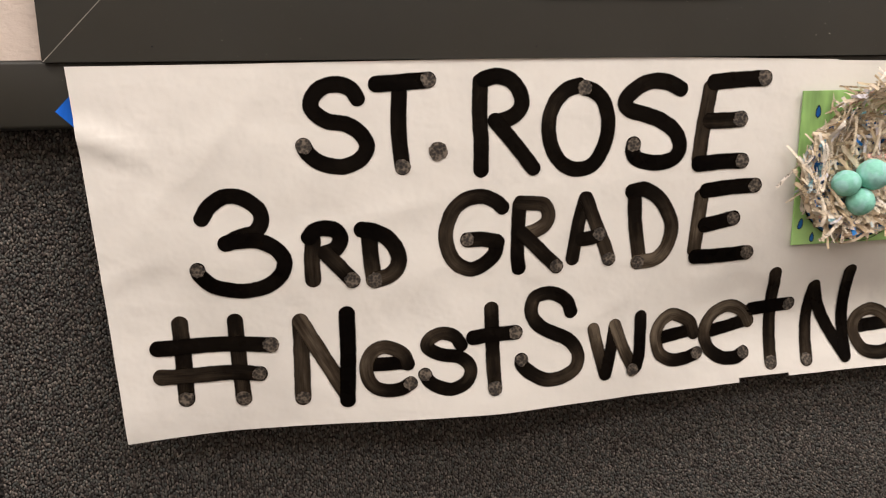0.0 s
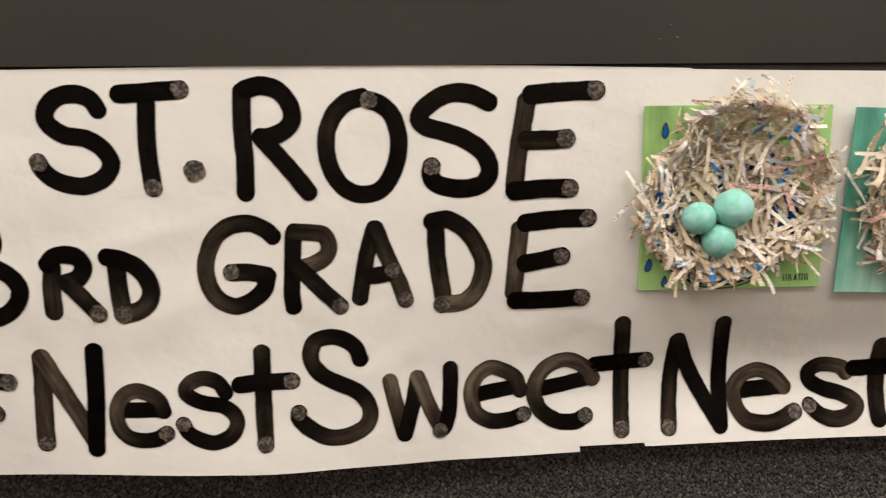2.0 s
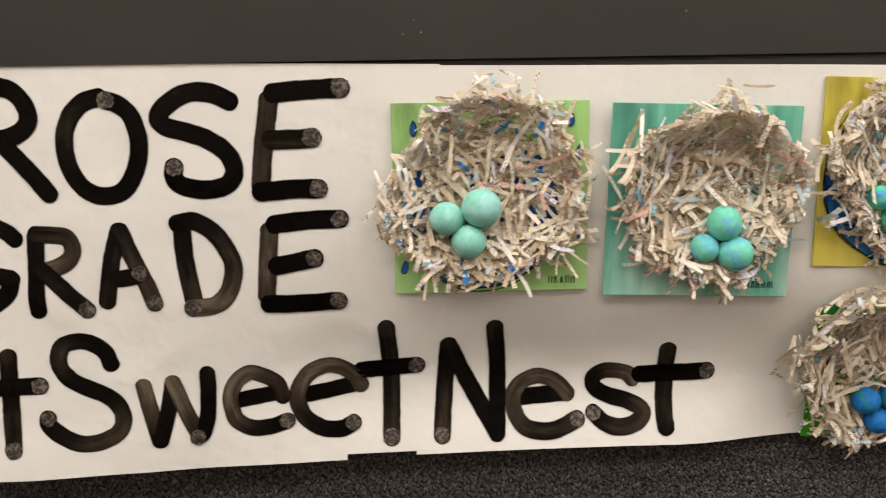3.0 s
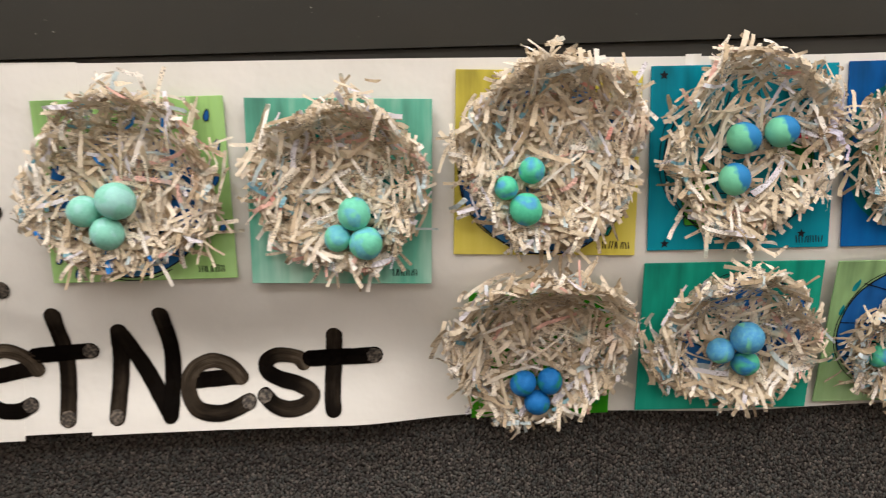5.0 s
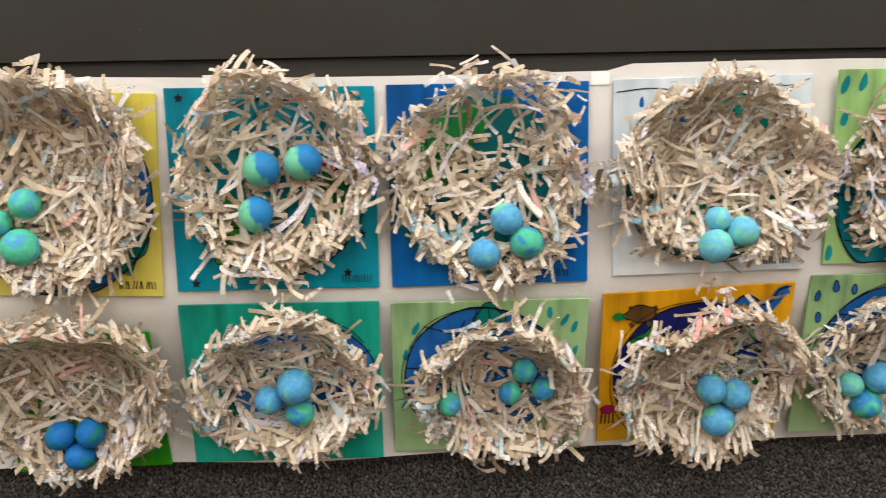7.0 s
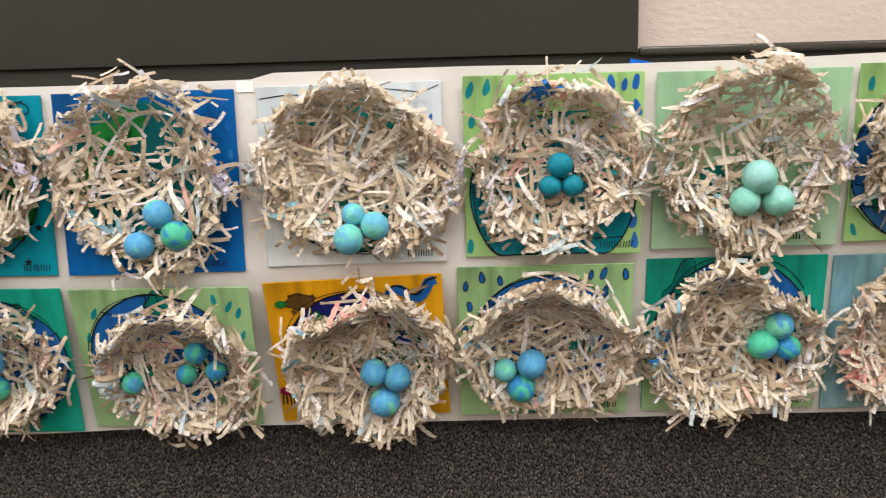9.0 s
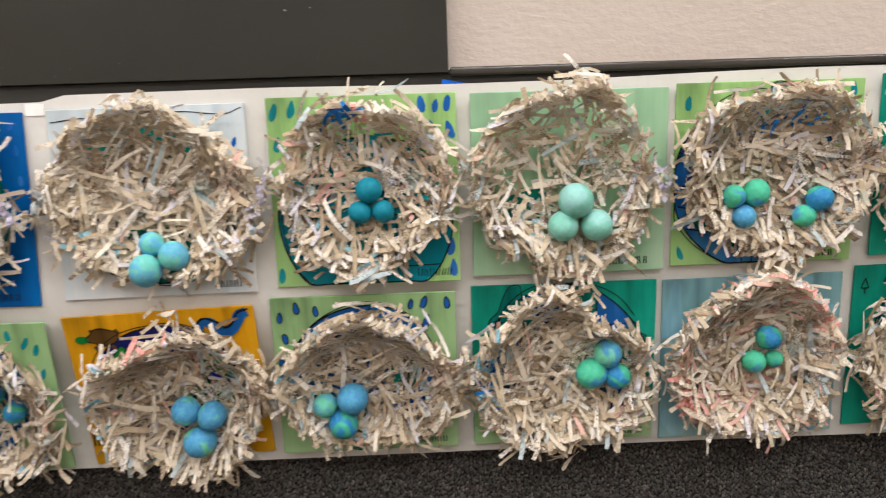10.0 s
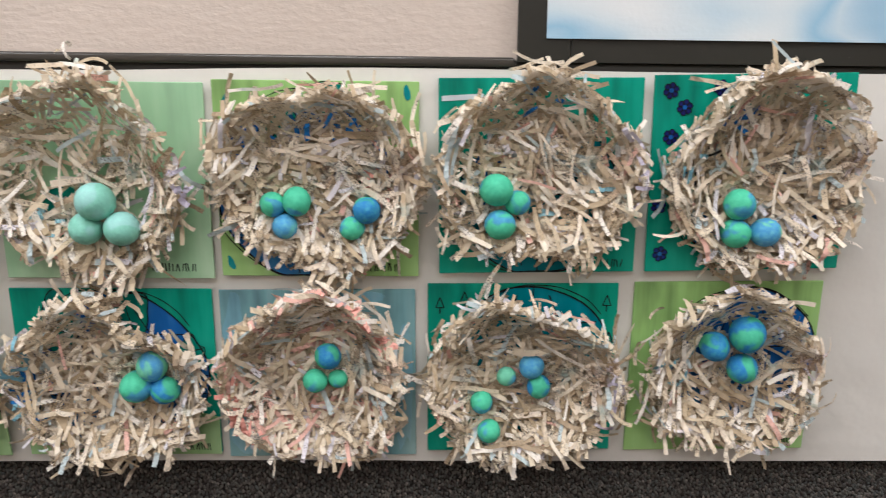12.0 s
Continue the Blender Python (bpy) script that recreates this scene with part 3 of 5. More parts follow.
letter(1.0088, 1.0870, 0.7825, 0.8704, 0.0199, [  # E
    ([(0.08, 0.87), (0.04, 0.51), (0.00, 0.11)], (0.6, 0.65, 0.6,), False),
    ([(0.16, 0.95), (0.58, 0.99), (1.00, 1.00)], (0.05, 0.1, 0.15,), True),
    ([(0.16, 0.46), (0.42, 0.50), (0.65, 0.54)], (0.08, 0.1, 0.3,), True),
    ([(0.03, 0.00), (0.45, 0.00), (0.94, 0.02)], (0.05, 0.05, 0.2,), True)])
# third line
letter(0.3598, 0.4825, 0.6482, 0.7414, 0.0188, [  # #
    ([(0.20, 1.00), (0.21, 0.64), (0.21, 0.06)], (0.5, 0.25, 0.4,), True),
    ([(0.69, 0.99), (0.70, 0.61), (0.72, 0.00)], (0.3, 0.35, 0.6,), True),
    ([(0.00, 0.72), (0.30, 0.72), (0.65, 0.71), (1.00, 0.67)], (0.1, 0.15, 0.2, 0.2,), True),
    ([(0.01, 0.37), (0.28, 0.35), (0.64, 0.35), (0.88, 0.31)], (0.6, 0.45, 0.3, 0.3,), True)])
letter(0.5155, 0.5706, 0.6375, 0.7403, 0.0195, [  # N
    ([(0.03, 0.95), (0.02, 0.56), (0.00, 0.06)], (0.6, 0.5, 0.6,), True),
    ([(0.03, 0.95), (0.37, 0.61), (0.92, 0.07)], (0.7, 0.65, 0.5,), False),
    ([(1.00, 1.00), (0.99, 0.54), (0.94, 0.00)], (0, 0, 0,), False)])
letter(0.5909, 0.6421, 0.6453, 0.6985, 0.0171, [  # e
    ([(0.21, 0.61), (0.61, 0.62), (0.90, 0.62)], (0.15, 0.1, 0.1,), False),
    ([(0.95, 0.59), (0.87, 0.79), (0.65, 0.94), (0.38, 1.00), (0.14, 0.89), (0.00, 0.63), (0.02, 0.32), (0.18, 0.09), (0.48, 0.00), (0.79, 0.03), (1.00, 0.14)], (0.1, 0.5, 0.75, 0.7, 0.4, 0.15, 0.15,), True)])
letter(0.6596, 0.7152, 0.6421, 0.7106, 0.0168, [  # s
    ([(0.80, 0.77), (0.67, 0.93), (0.43, 1.00), (0.19, 0.95), (0.06, 0.83), (0.13, 0.72), (0.39, 0.62), (0.75, 0.56), (0.95, 0.43), (1.00, 0.27), (0.87, 0.09), (0.57, 0.00), (0.28, 0.06), (0.08, 0.17), (0.00, 0.29)], (0.05, 0.3, 0.7, 0.1, 0.1, 0.5, 0.2, 0.2, 0.1,), True)])
letter(0.7196, 0.7725, 0.6388, 0.7354, 0.0186, [  # t
    ([(0.44, 1.00), (0.44, 0.66), (0.45, 0.29), (0.47, 0.00)], (0.5, 0.1, 0.4, 0.5,), True),
    ([(0.00, 0.66), (0.49, 0.68), (1.00, 0.68)], (0.05, 0.15, 0.2,), True)])
letter(0.7790, 0.8535, 0.6415, 0.7496, 0.0181, [  # S
    ([(0.88, 0.77), (0.81, 0.89), (0.63, 0.98), (0.43, 1.00), (0.24, 0.95), (0.19, 0.79), (0.30, 0.65), (0.49, 0.56), (0.81, 0.45), (0.98, 0.31), (1.00, 0.17), (0.88, 0.06), (0.63, 0.00), (0.39, 0.01), (0.16, 0.10), (0.01, 0.20), (0.00, 0.26)], (0.15, 0.2, 0.5, 0.2, 0.2, 0.6, 0.5, 0.25, 0.1,), True)])
letter(0.8754, 0.9408, 0.6399, 0.7085, 0.0173, [  # w
    ([(0.00, 0.85), (0.10, 0.44), (0.22, 0.00)], (0.8, 0.6, 0.15,), False),
    ([(0.24, 0.00), (0.36, 0.42), (0.45, 0.88)], (0.1, 0.2, 0.5,), False),
    ([(0.46, 0.88), (0.63, 0.44), (0.83, 0.04)], (0.85, 0.7, 0.2,), False),
    ([(1.00, 1.00), (0.99, 0.47), (0.92, 0.11), (0.82, 0.01)], (0.4, 0.1, 0.05,), True)])
letter(0.9641, 1.0219, 0.6470, 0.7072, 0.0177, [  # e
    ([(0.11, 0.50), (0.49, 0.56), (0.87, 0.61)], (0.05, 0.1, 0.3,), False),
    ([(0.93, 0.54), (0.84, 0.78), (0.60, 0.93), (0.36, 1.00), (0.14, 0.88), (0.00, 0.65), (0.00, 0.38), (0.10, 0.14), (0.37, 0.00), (0.70, 0.01), (1.00, 0.09)], (0.3, 0.5, 0.75, 0.8, 0.7, 0.3, 0.1, 0.3,), True)])
letter(1.0337, 1.1009, 0.6404, 0.7112, 0.0184, [  # e
    ([(0.16, 0.56), (0.53, 0.61), (0.94, 0.68)], (0.05, 0.1, 0.4,), False),
    ([(1.00, 0.66), (0.92, 0.80), (0.72, 0.95), (0.47, 1.00), (0.19, 0.89), (0.02, 0.65), (0.00, 0.45), (0.12, 0.20), (0.38, 0.03), (0.67, 0.00), (0.87, 0.08)], (0.8, 0.75, 0.75, 0.6, 0.3, 0.1, 0.1,), True)])
letter(1.1035, 1.1622, 0.6289, 0.7511, 0.0196, [  # t
    ([(0.47, 1.00), (0.52, 0.62), (0.52, 0.30), (0.51, 0.00)], (0.5, 0.3, 0.4, 0.6,), True),
    ([(0.00, 0.61), (0.42, 0.62), (1.00, 0.63)], (0.03, 0.05, 0.15,), True)])
letter(1.1886, 1.2514, 0.6285, 0.7468, 0.0194, [  # N
    ([(0.13, 0.83), (0.06, 0.40), (0.00, 0.00)], (0.2, 0.35, 0.6,), True),
    ([(0.15, 0.84), (0.45, 0.49), (0.96, 0.00)], (0.35, 0.2, 0.15,), False),
    ([(0.94, 1.00), (1.00, 0.59), (0.97, 0.05)], (0.45, 0.1, 0.1,), False)])
letter(1.2685, 1.3384, 0.6284, 0.6862, 0.0185, [  # e
    ([(0.06, 0.61), (0.47, 0.64), (0.81, 0.66)], (0.1, 0.1, 0.3,), False),
    ([(0.86, 0.66), (0.75, 0.82), (0.57, 0.96), (0.37, 1.00), (0.13, 0.88), (0.00, 0.64), (0.02, 0.34), (0.16, 0.09), (0.40, 0.00), (0.67, 0.02), (1.00, 0.19)], (0.7, 0.7, 0.75, 0.65, 0.4, 0.35, 0.6,), True)])
letter(1.3572, 1.4122, 0.6301, 0.6906, 0.0184, [  # s
    ([(0.81, 0.84), (0.72, 0.94), (0.47, 1.00), (0.21, 0.99), (0.03, 0.87), (0.05, 0.69), (0.31, 0.55), (0.65, 0.46), (0.92, 0.35), (1.00, 0.22), (0.84, 0.07), (0.52, 0.00), (0.21, 0.08), (0.00, 0.25)], (0.7, 0.7, 0.3, 0.05, 0.2, 0.6, 0.5, 0.3, 0.05,), True)])
letter(1.4112, 1.4849, 0.6298, 0.7136, 0.0200, [  # t
    ([(0.39, 1.00), (0.36, 0.60), (0.33, 0.24), (0.34, 0.00)], (0.6, 0.3, 0.4, 0.2,), False),
    ([(0.00, 0.67), (0.48, 0.69), (1.00, 0.70)], (0.03, 0.05, 0.15,), True)])


# ---- painted cards ----
def flat(outline, y, material, parent, name, thick=0.0003):
    return part(name, prism(outline, y, y + thick), material, parent)


def ink_line(pts, w, y, parent, name="ink_line", material=None):
    line = smooth_line(pts, 0.003)
    bm = bmesh.new()
    rows = []
    for i, p in enumerate(line):
        d = (line[min(i + 1, len(line) - 1)] - line[max(i - 1, 0)])
        d = d.normalized() if d.length > 0 else Vector((1, 0))
        k = w / 2 * (0.8 + 0.4 * random.random())
        rows.append([bm.verts.new((p.x - d.y * k, y, p.y + d.x * k)), bm.verts.new((p.x + d.y * k, y, p.y - d.x * k))])
    for a, b in zip(rows, rows[1:]):
        bm.faces.new((a[0], a[1], b[1], b[0]))
    return part(name, bm, material or INK, parent)


def seat(cx, cz, w, h, turn=0.0):
    """The pose of a stiff square leaning on the paper, just clear of it."""
    top, low = banner_y(cx, cz + h / 2), banner_y(cx, cz - h / 2)
    lean = math.degrees(math.atan2(low - top, h))
    tilted = pose(cx, (top + low) / 2, cz, lean, turn, 0)
    clear = 0.0
    for i in range(9):
        for j in range(9):
            p = tilted @ Vector(((i / 8 - 0.5) * w, 0, (j / 8 - 0.5) * h))
            clear = min(clear, banner_y(p.x, p.z) - p.y)
    return Matrix.Translation((0, clear - 0.0032, 0)) @ tilted


def card(cx, cz, w, h, material, label, turn=0.0):
    """A painted square of stiff card, by its centre."""
    root = tagged(new("painted_card"), label, "painting", "painted cards on the banner")
    root.matrix_basis = seat(cx, cz, w, h, turn)
    part("board", box(-w / 2, w / 2, 0.0, 0.0024, -h / 2, h / 2, 0.0005, 1), material, root)
    root["half"] = (w / 2, h / 2)
    return root


GLOBE_BLUE = make_paint("globe_blue_paint", (32, 102, 178), (78, 150, 206), 0.8)
GLOBE_TEAL = make_paint("globe_teal_paint", (0, 132, 148), (30, 150, 170))
GLOBE_NAVY = make_paint("globe_navy_paint", (28, 34, 110), (40, 74, 150))
LAND_GREEN = make_paint("land_green_paint", (34, 140, 60), (92, 176, 48))
DEEP_TEAL = make_paint("deep_teal_paint", (4, 106, 110), (12, 122, 122))
LAND_TEAL = make_paint("land_teal_paint", (10, 128, 118), (40, 160, 130))
DROP_BLUE = make_paint("drop_blue_paint", (30, 98, 180), (60, 130, 200))
DROP_TEAL = make_paint("drop_teal_paint", (20, 140, 148), (50, 160, 160))
BROWN = make_paint("brown_marker", (98, 70, 30))
MAGENTA = make_paint("magenta_marker", (150, 30, 74))


def clip(outline, hw, hh):
    m = 0.0015
    return [(max(-hw + m, min(hw - m, x)), max(-hh + m, min(hh - m, z))) for x, z in outline]


def globe(root, cx, cz, r, sea, land=None, lands=4, lines=3, seed=1, outlined=True):
    """The painted earth: a disc with land patches and black marker outlines."""
    hw, hh = root["half"]
    root = flat(clip(ellipse(cx, cz, r, r, 44, 0.05, seed), hw, hh), -0.0003, sea, root, "painted_globe")
    rnd = random.Random(seed)
    if land:
        for i in range(lands):
            a, q = rnd.uniform(0, 6.28), rnd.uniform(0.45, 0.86) * r
            s = rnd.uniform(0.14, 0.26) * r
            shape = clip(ellipse(cx + q * math.cos(a), cz + q * math.sin(a), s, s * 1.5, 14, 0.6, seed + i), hw, hh)
            flat(shape, -0.0006, land, root, "painted_land")
            if outlined:
                ink_line(shape + shape[:1], 0.0011, -0.0012, root)
    if not outlined:
        return
    loop = clip(ellipse(cx, cz, r, r, 30, 0.05, seed), hw, hh)
    ink_line(loop + loop[:1], 0.0016, -0.0009, root)
    again = clip(ellipse(cx, cz, r * 1.03, r * 1.03, 30, 0.09, seed + 9), hw, hh)
    ink_line(again[3:26], 0.0010, -0.0014, root)
    for i in range(lines):
        z = cz + r * (-0.75 + 1.5 * (i + rnd.uniform(0.25, 0.75)) / max(lines, 1))
        k = math.sqrt(max(0, 1 - ((z - cz) / r) ** 2)) * r
        ink_line(clip([(cx - k, z + rnd.uniform(-0.004, 0.012)), (cx - k * 0.3, z - 0.004), (cx + k * 0.4, z - rnd.uniform(0.0, 0.008)), (cx + k, z + rnd.uniform(-0.006, 0.010))], hw, hh), 0.0012, -0.001, root)
    for i in range(lines):
        x = cx + r * (-0.75 + 1.5 * (i + 0.5) / max(lines, 1))
        k = math.sqrt(max(0, 1 - ((x - cx) / r) ** 2)) * r
        ink_line(clip([(cx + (x - cx) * 0.4, cz + k), (x, cz), (cx + (x - cx) * 0.4, cz - k)], hw, hh), 0.0012, -0.0011, root)


def drop(root, x, z, s=0.006, material=None, outline=True, lean=0.0):
    """A raindrop or leaf dabbed by hand, no two alike."""
    s, lean, blunt = s * random.uniform(0.8, 1.15), lean + random.uniform(-0.3, 0.3), random.uniform(0.25, 0.8)
    o = []
    for i in range(14):
        a = 2 * math.pi * i / 14
        fat = (1 - blunt) * (0.75 - 0.5 * math.cos(a)) + blunt * 0.85
        k = 1 + random.uniform(-0.08, 0.08)
        o.append((x + s * 0.55 * math.sin(a) * fat * k + lean * math.cos(a) * s, z + s * math.cos(a) * k))
    hw, hh = root["half"]
    o = clip(o, hw, hh)
    body = flat(o, -0.0004, material or DROP_BLUE, root, "painted_drop")
    if outline:
        ink_line(o + o[:1], 0.0010, -0.0008, body)


def star(root, x, z, s=0.005):
    o = []
    for i in range(10):
        a = math.pi / 2 + math.pi * i / 5
        q = s if i % 2 == 0 else s * 0.45
        o.append((x + q * math.cos(a), z + q * math.sin(a)))
    flat(o, -0.0005, INK, root, "painted_star")


def flower(root, x, z, s=0.0075):
    for i in range(6):
        a = math.pi * i / 3 + 0.3
        o = ellipse(x + s * 0.62 * math.cos(a), z + s * 0.62 * math.sin(a), s * 0.42, s * 0.42, 10)
        flat(o, -0.0005, GLOBE_NAVY, root, "petal")
        ink_line(o + o[:1], 0.0009, -0.0008, root)
    flat(ellipse(x, z, s * 0.3, s * 0.3, 8), -0.0009, DROP_BLUE, root, "petal")


def tree(root, x, z, s=0.011):
    ink_line([(x, z), (x, z - s * 0.6)], 0.0012, -0.0006, root)
    o = [(x - s * 0.4, z), (x + s * 0.4, z), (x, z + s)]
    for a, b in zip(o, o[1:] + o[:1]):
        ink_line([a, b], 0.0011, -0.0006, root)


def signature(root, x, z, w=0.03, h=0.0085):
    """An unreadable signature: a row of plain upright bars."""
    n = max(3, round(w / 0.0062))
    for i in range(n):
        u, tall = x + w * (i + 0.5) / n, h * random.uniform(0.8, 1.0)
        for k in (-0.0014, 0.0014):
            lean = random.uniform(-0.0018, 0.0018)
            flat([(u + k - 0.0005, z), (u + k + 0.0005, z), (u + k + lean + 0.0006, z + tall), (u + k + lean - 0.0004, z + tall)], -0.0006, INK, root, "signature_bar")


# ---- nests of shredded paper ----
EGG_LABELS = {"pale_mint_clay": "pale mint modelling-clay egg in a paper nest", "green_and_blue_clay": "marbled green and blue clay egg in a paper nest",
              "blue_clay_with_green": "blue clay egg swirled with green in a paper nest", "green_clay": "bright green clay egg in a paper nest",
              "soft_green_and_blue_clay": "clay egg in soft green and pale blue in a nest", "pale_sky_blue_clay": "pale sky blue and mint clay egg in a nest", "two_tone_clay": "clay egg half green and half blue in a paper nest", "deep_teal_clay": "deep teal clay egg in a paper nest", "deep_blue_clay": "dark blue and green clay egg in a paper nest"}


def egg(place, r, material, seed, long=1.06):
    """A hand-rolled egg, slightly lumpy."""
    bm = bmesh.new()
    bmesh.ops.create_uvsphere(bm, u_segments=28, v_segments=18, radius=r)
    for v in bm.verts:
        k = 1 + 0.05 * noise.noise(v.co * (0.9 / r) + Vector((seed * 7.3, 0, 0))) + 0.012 * noise.noise(v.co * (4 / r) + Vector((seed, 3, 0)))
        v.co *= k
        v.co.z *= long
    bmesh.ops.rotate(bm, cent=(0, 0, 0), matrix=Euler((seed * 1.3, seed * 2.1, seed * 0.7)).to_matrix(), verts=bm.verts)
    ob = part("clay_egg", bm, material, smooth=True)
    ob.location = place
    return tagged(ob, EGG_LABELS[material.name], "egg", "clay eggs in the nests")


def nest(x, z, rx, rz, depth, seed, label, material=None, count=480, floor_r=0.55, gap=0.0, eggs=(), clay=None, accents=(), tufts=(), notch=(0.0, 0.0), dangles=8):
    """A shallow bowl of glued paper shreds, open to the front, with its eggs."""
    rng = np.random.default_rng(seed)
    root = tagged(new("paper_nest"), label, "nest", "nests on the banner")
    base_pose = Matrix.Translation((0, -0.0016, 0)) @ seat(x, z, rx * 1.4, rz * 1.4)
    root.matrix_basis = base_pose
    material = material or SHREDS
    rx, rz = rx * 1.04, rz * 1.02
    ph = rng.random(12) * 6.28

    def rim(a):
        bite = notch[1] * math.exp(-(math.sin((a - radians(notch[0])) / 2) / 0.28) ** 2)
        return (1 - bite + 0.045 * math.sin(2 * a + ph[0]) + 0.05 * math.sin(3 * a + ph[1]) + 0.04 * math.sin(5 * a + ph[2])
                + 0.022 * math.sin(9 * a + ph[8]) + 0.014 * math.sin(14 * a + ph[10]))

    def high(a):
        return depth * (0.56 + 0.28 * math.sin(a) + 0.05 * math.sin(a + ph[3]) + 0.06 * math.sin(2 * a + ph[4]) + 0.07 * math.sin(4 * a + ph[5])
                        + 0.06 * math.sin(7 * a + ph[9]) + 0.05 * math.sin(12 * a + ph[11]))

    def surface(u, v):
        """Height of the bowl over the card at (u, v)."""
        a = math.atan2(v / rz, u / rx)
        q = math.hypot(u / rx, v / rz) / rim(a)
        if q <= floor_r:
            return 0.003
        k = (q - floor_r) / (1 - floor_r)
        if q <= 1:
            return 0.003 + high(a) * k ** 1.25
        return 0.003 + high(a) * max(0.3, 1 - 1.6 * (q - 1))

    # the eggs lie on the shreds
    balls = []
    inverse = base_pose.inverted()
    for i, (ex, ez, r) in enumerate(eggs):
        u, v = ex - x, ez - z
        ball_clay = clay[i] if isinstance(clay, tuple) else clay
        w = surface(u, v) * 0.55 + 0.005 + r * 0.9
        balls.append((u, v, w, r))
        egg(base_pose @ Vector((u, -w, v)), r, ball_clay, seed + i * 0.37)

    def covers(vs):
        """Whether a shred would lie over an egg."""
        for u, v, w, r in balls:
            for p in vs:
                if (p[0] - u) ** 2 + (p[2] - v) ** 2 < (1.0 * r) ** 2 and -p[1] > w - 0.1 * r:
                    return True
        return False

    def strip(cu, cv, ang, length, width, layer, curl, twist, lift, outer=None, wave=0.0, tip=0.0):
        """A shred of paper that bends in its plane, curls off it and twists; tip: how far its lower side leans out."""
        n = 8
        step = length / (n - 1)
        turn, pitch = ang - rng.normal(0, 0.5) * 0.5, lift - curl
        sway = rng.normal(0, 0.45)
        path, pu, pv, up = [], 0.0, 0.0, 0.0
        for i in range(n):
            path.append((pu, pv, up, turn))
            pu, pv = pu + math.cos(turn) * math.cos(pitch) * step, pv + math.sin(turn) * math.cos(pitch) * step
            up += math.sin(pitch) * step
            turn += sway / n + rng.normal(0, 0.07)
            pitch += 2 * curl / n + (wave if i % 2 else -wave)
        mu, mv = sum(p[0] for p in path) / n, sum(p[1] for p in path) / n
        low = min(p[2] for p in path) * 0.5
        vs = []
        for i, (pu, pv, up, turn) in enumerate(path):
            s = i / (n - 1) - 0.5
            pu, pv = cu + pu - mu, cv + pv - mv
            du, dv = math.cos(turn), math.sin(turn)
            w = (surface(pu, pv) if outer is None else outer) + layer + up - low
            w = max(w + rng.normal(0, 0.0004), 0.0012)
            tw = twist * s * 2 + (rng.random() - 0.5) * 0.5
            hw = width / 2 * rng.uniform(0.86, 1.08)
            ou, ov, ow = -dv * hw * math.cos(tw), du * hw * math.cos(tw), hw * math.sin(tw)
            if outer is None:
                e = 0.004
                g = (surface(pu - dv * e, pv + du * e) - surface(pu + dv * e, pv - du * e)) / (2 * e)
                g = max(-1.2, min(1.2, g))
                q = 1 / math.sqrt(1 + g * g)
                ou, ov, ow = ou * q, ov * q, ow + hw * math.cos(tw) * g * q
            vs.append((pu + ou, -max(w + ow + tip * (cv - pv - ov), 0.0008), pv + ov))
            vs.append((pu - ou, -max(w - ow + tip * (cv - pv + ov), 0.0008), pv - ov))
        return vs

    quads = [(2 * i, 2 * i + 1, 2 * i + 3, 2 * i + 2) for i in range(7)]
    V, F = [], []

    single = []

    def add(vs, alone=False):
        if covers(vs):
            return
        if alone and len(single) < 180:
            single.append(vs)
            return
        b = len(V)
        V.extend(vs)
        F.extend(tuple(b + k for k in q) for q in quads)

    def width():
        return rng.choice([0.0026, 0.0038, 0.0046, 0.0054]) * rng.uniform(0.85, 1.1)

    # the floor and the sloping sides, thinner where the lower lip lets the card show
    for i in range(int(count * (1.08 - 0.4 * gap))):
        a = rng.random() * 6.28
        q = math.sqrt(rng.random()) * 0.99
        if gap and math.sin(a * 2 + ph[6]) + math.sin(a * 3 + ph[7]) > 0.3 and 0.4 < q < 0.9 and rng.random() < gap:
            continue
        if q > 0.5 and math.sin(a) < -0.15 and rng.random() < 0.4 + 0.4 * gap:
            continue
        cu, cv = rx * q * rim(a) * math.cos(a), rz * q * rim(a) * math.sin(a)
        ang = a + math.pi / 2 + rng.normal(0, 0.42 if q > 0.78 else 0.9 if q > 0.5 else 2.0)
        length = rng.choice([0.014, 0.024, 0.034, 0.044, 0.056]) * rng.uniform(0.85, 1.2)
        layer = rng.random() ** 1.2 * 0.013
        if q > 0.8:
            length = min(length, 0.036)
        add(strip(cu, cv, ang, length, width(), layer, rng.normal(0, 0.3), rng.normal(0, 0.3), rng.normal(0, 0.1), tip=rng.uniform(0.0, 0.4) if math.sin(a) < 0 else rng.normal(0, 0.12)), layer > 0.0085)
    if gap < 0.28:
        for i in range(int(count * 0.42)):
            a, q = rng.random() * 6.28, math.sqrt(rng.random()) * 0.66
            add(strip(rx * q * math.cos(a), rz * q * math.sin(a), rng.random() * 6.28, rng.uniform(0.015, 0.04), width(), rng.random() * 0.003, 0.0, 0.0, 0.0))
    # broad shreds heaped crosswise on the lower lip
    for i in range(int(count * 0.22)):
        a = 4.71 + rng.normal(0, 0.85)
        q = rng.uniform(0.62, 1.04)
        cu, cv = rx * q * rim(a) * math.cos(a), rz * q * rim(a) * math.sin(a)
        ang = rng.random() * 6.28 if i % 3 else 4.71 + rng.normal(0, 0.5)
        add(strip(cu, cv, ang, rng.uniform(0.014, 0.040), rng.uniform(0.0036, 0.0056), rng.uniform(0.002, 0.013), rng.normal(0, 0.35), rng.normal(0, 0.25), rng.normal(0, 0.15), tip=rng.uniform(0.2, 0.8)), i % 2 == 0)
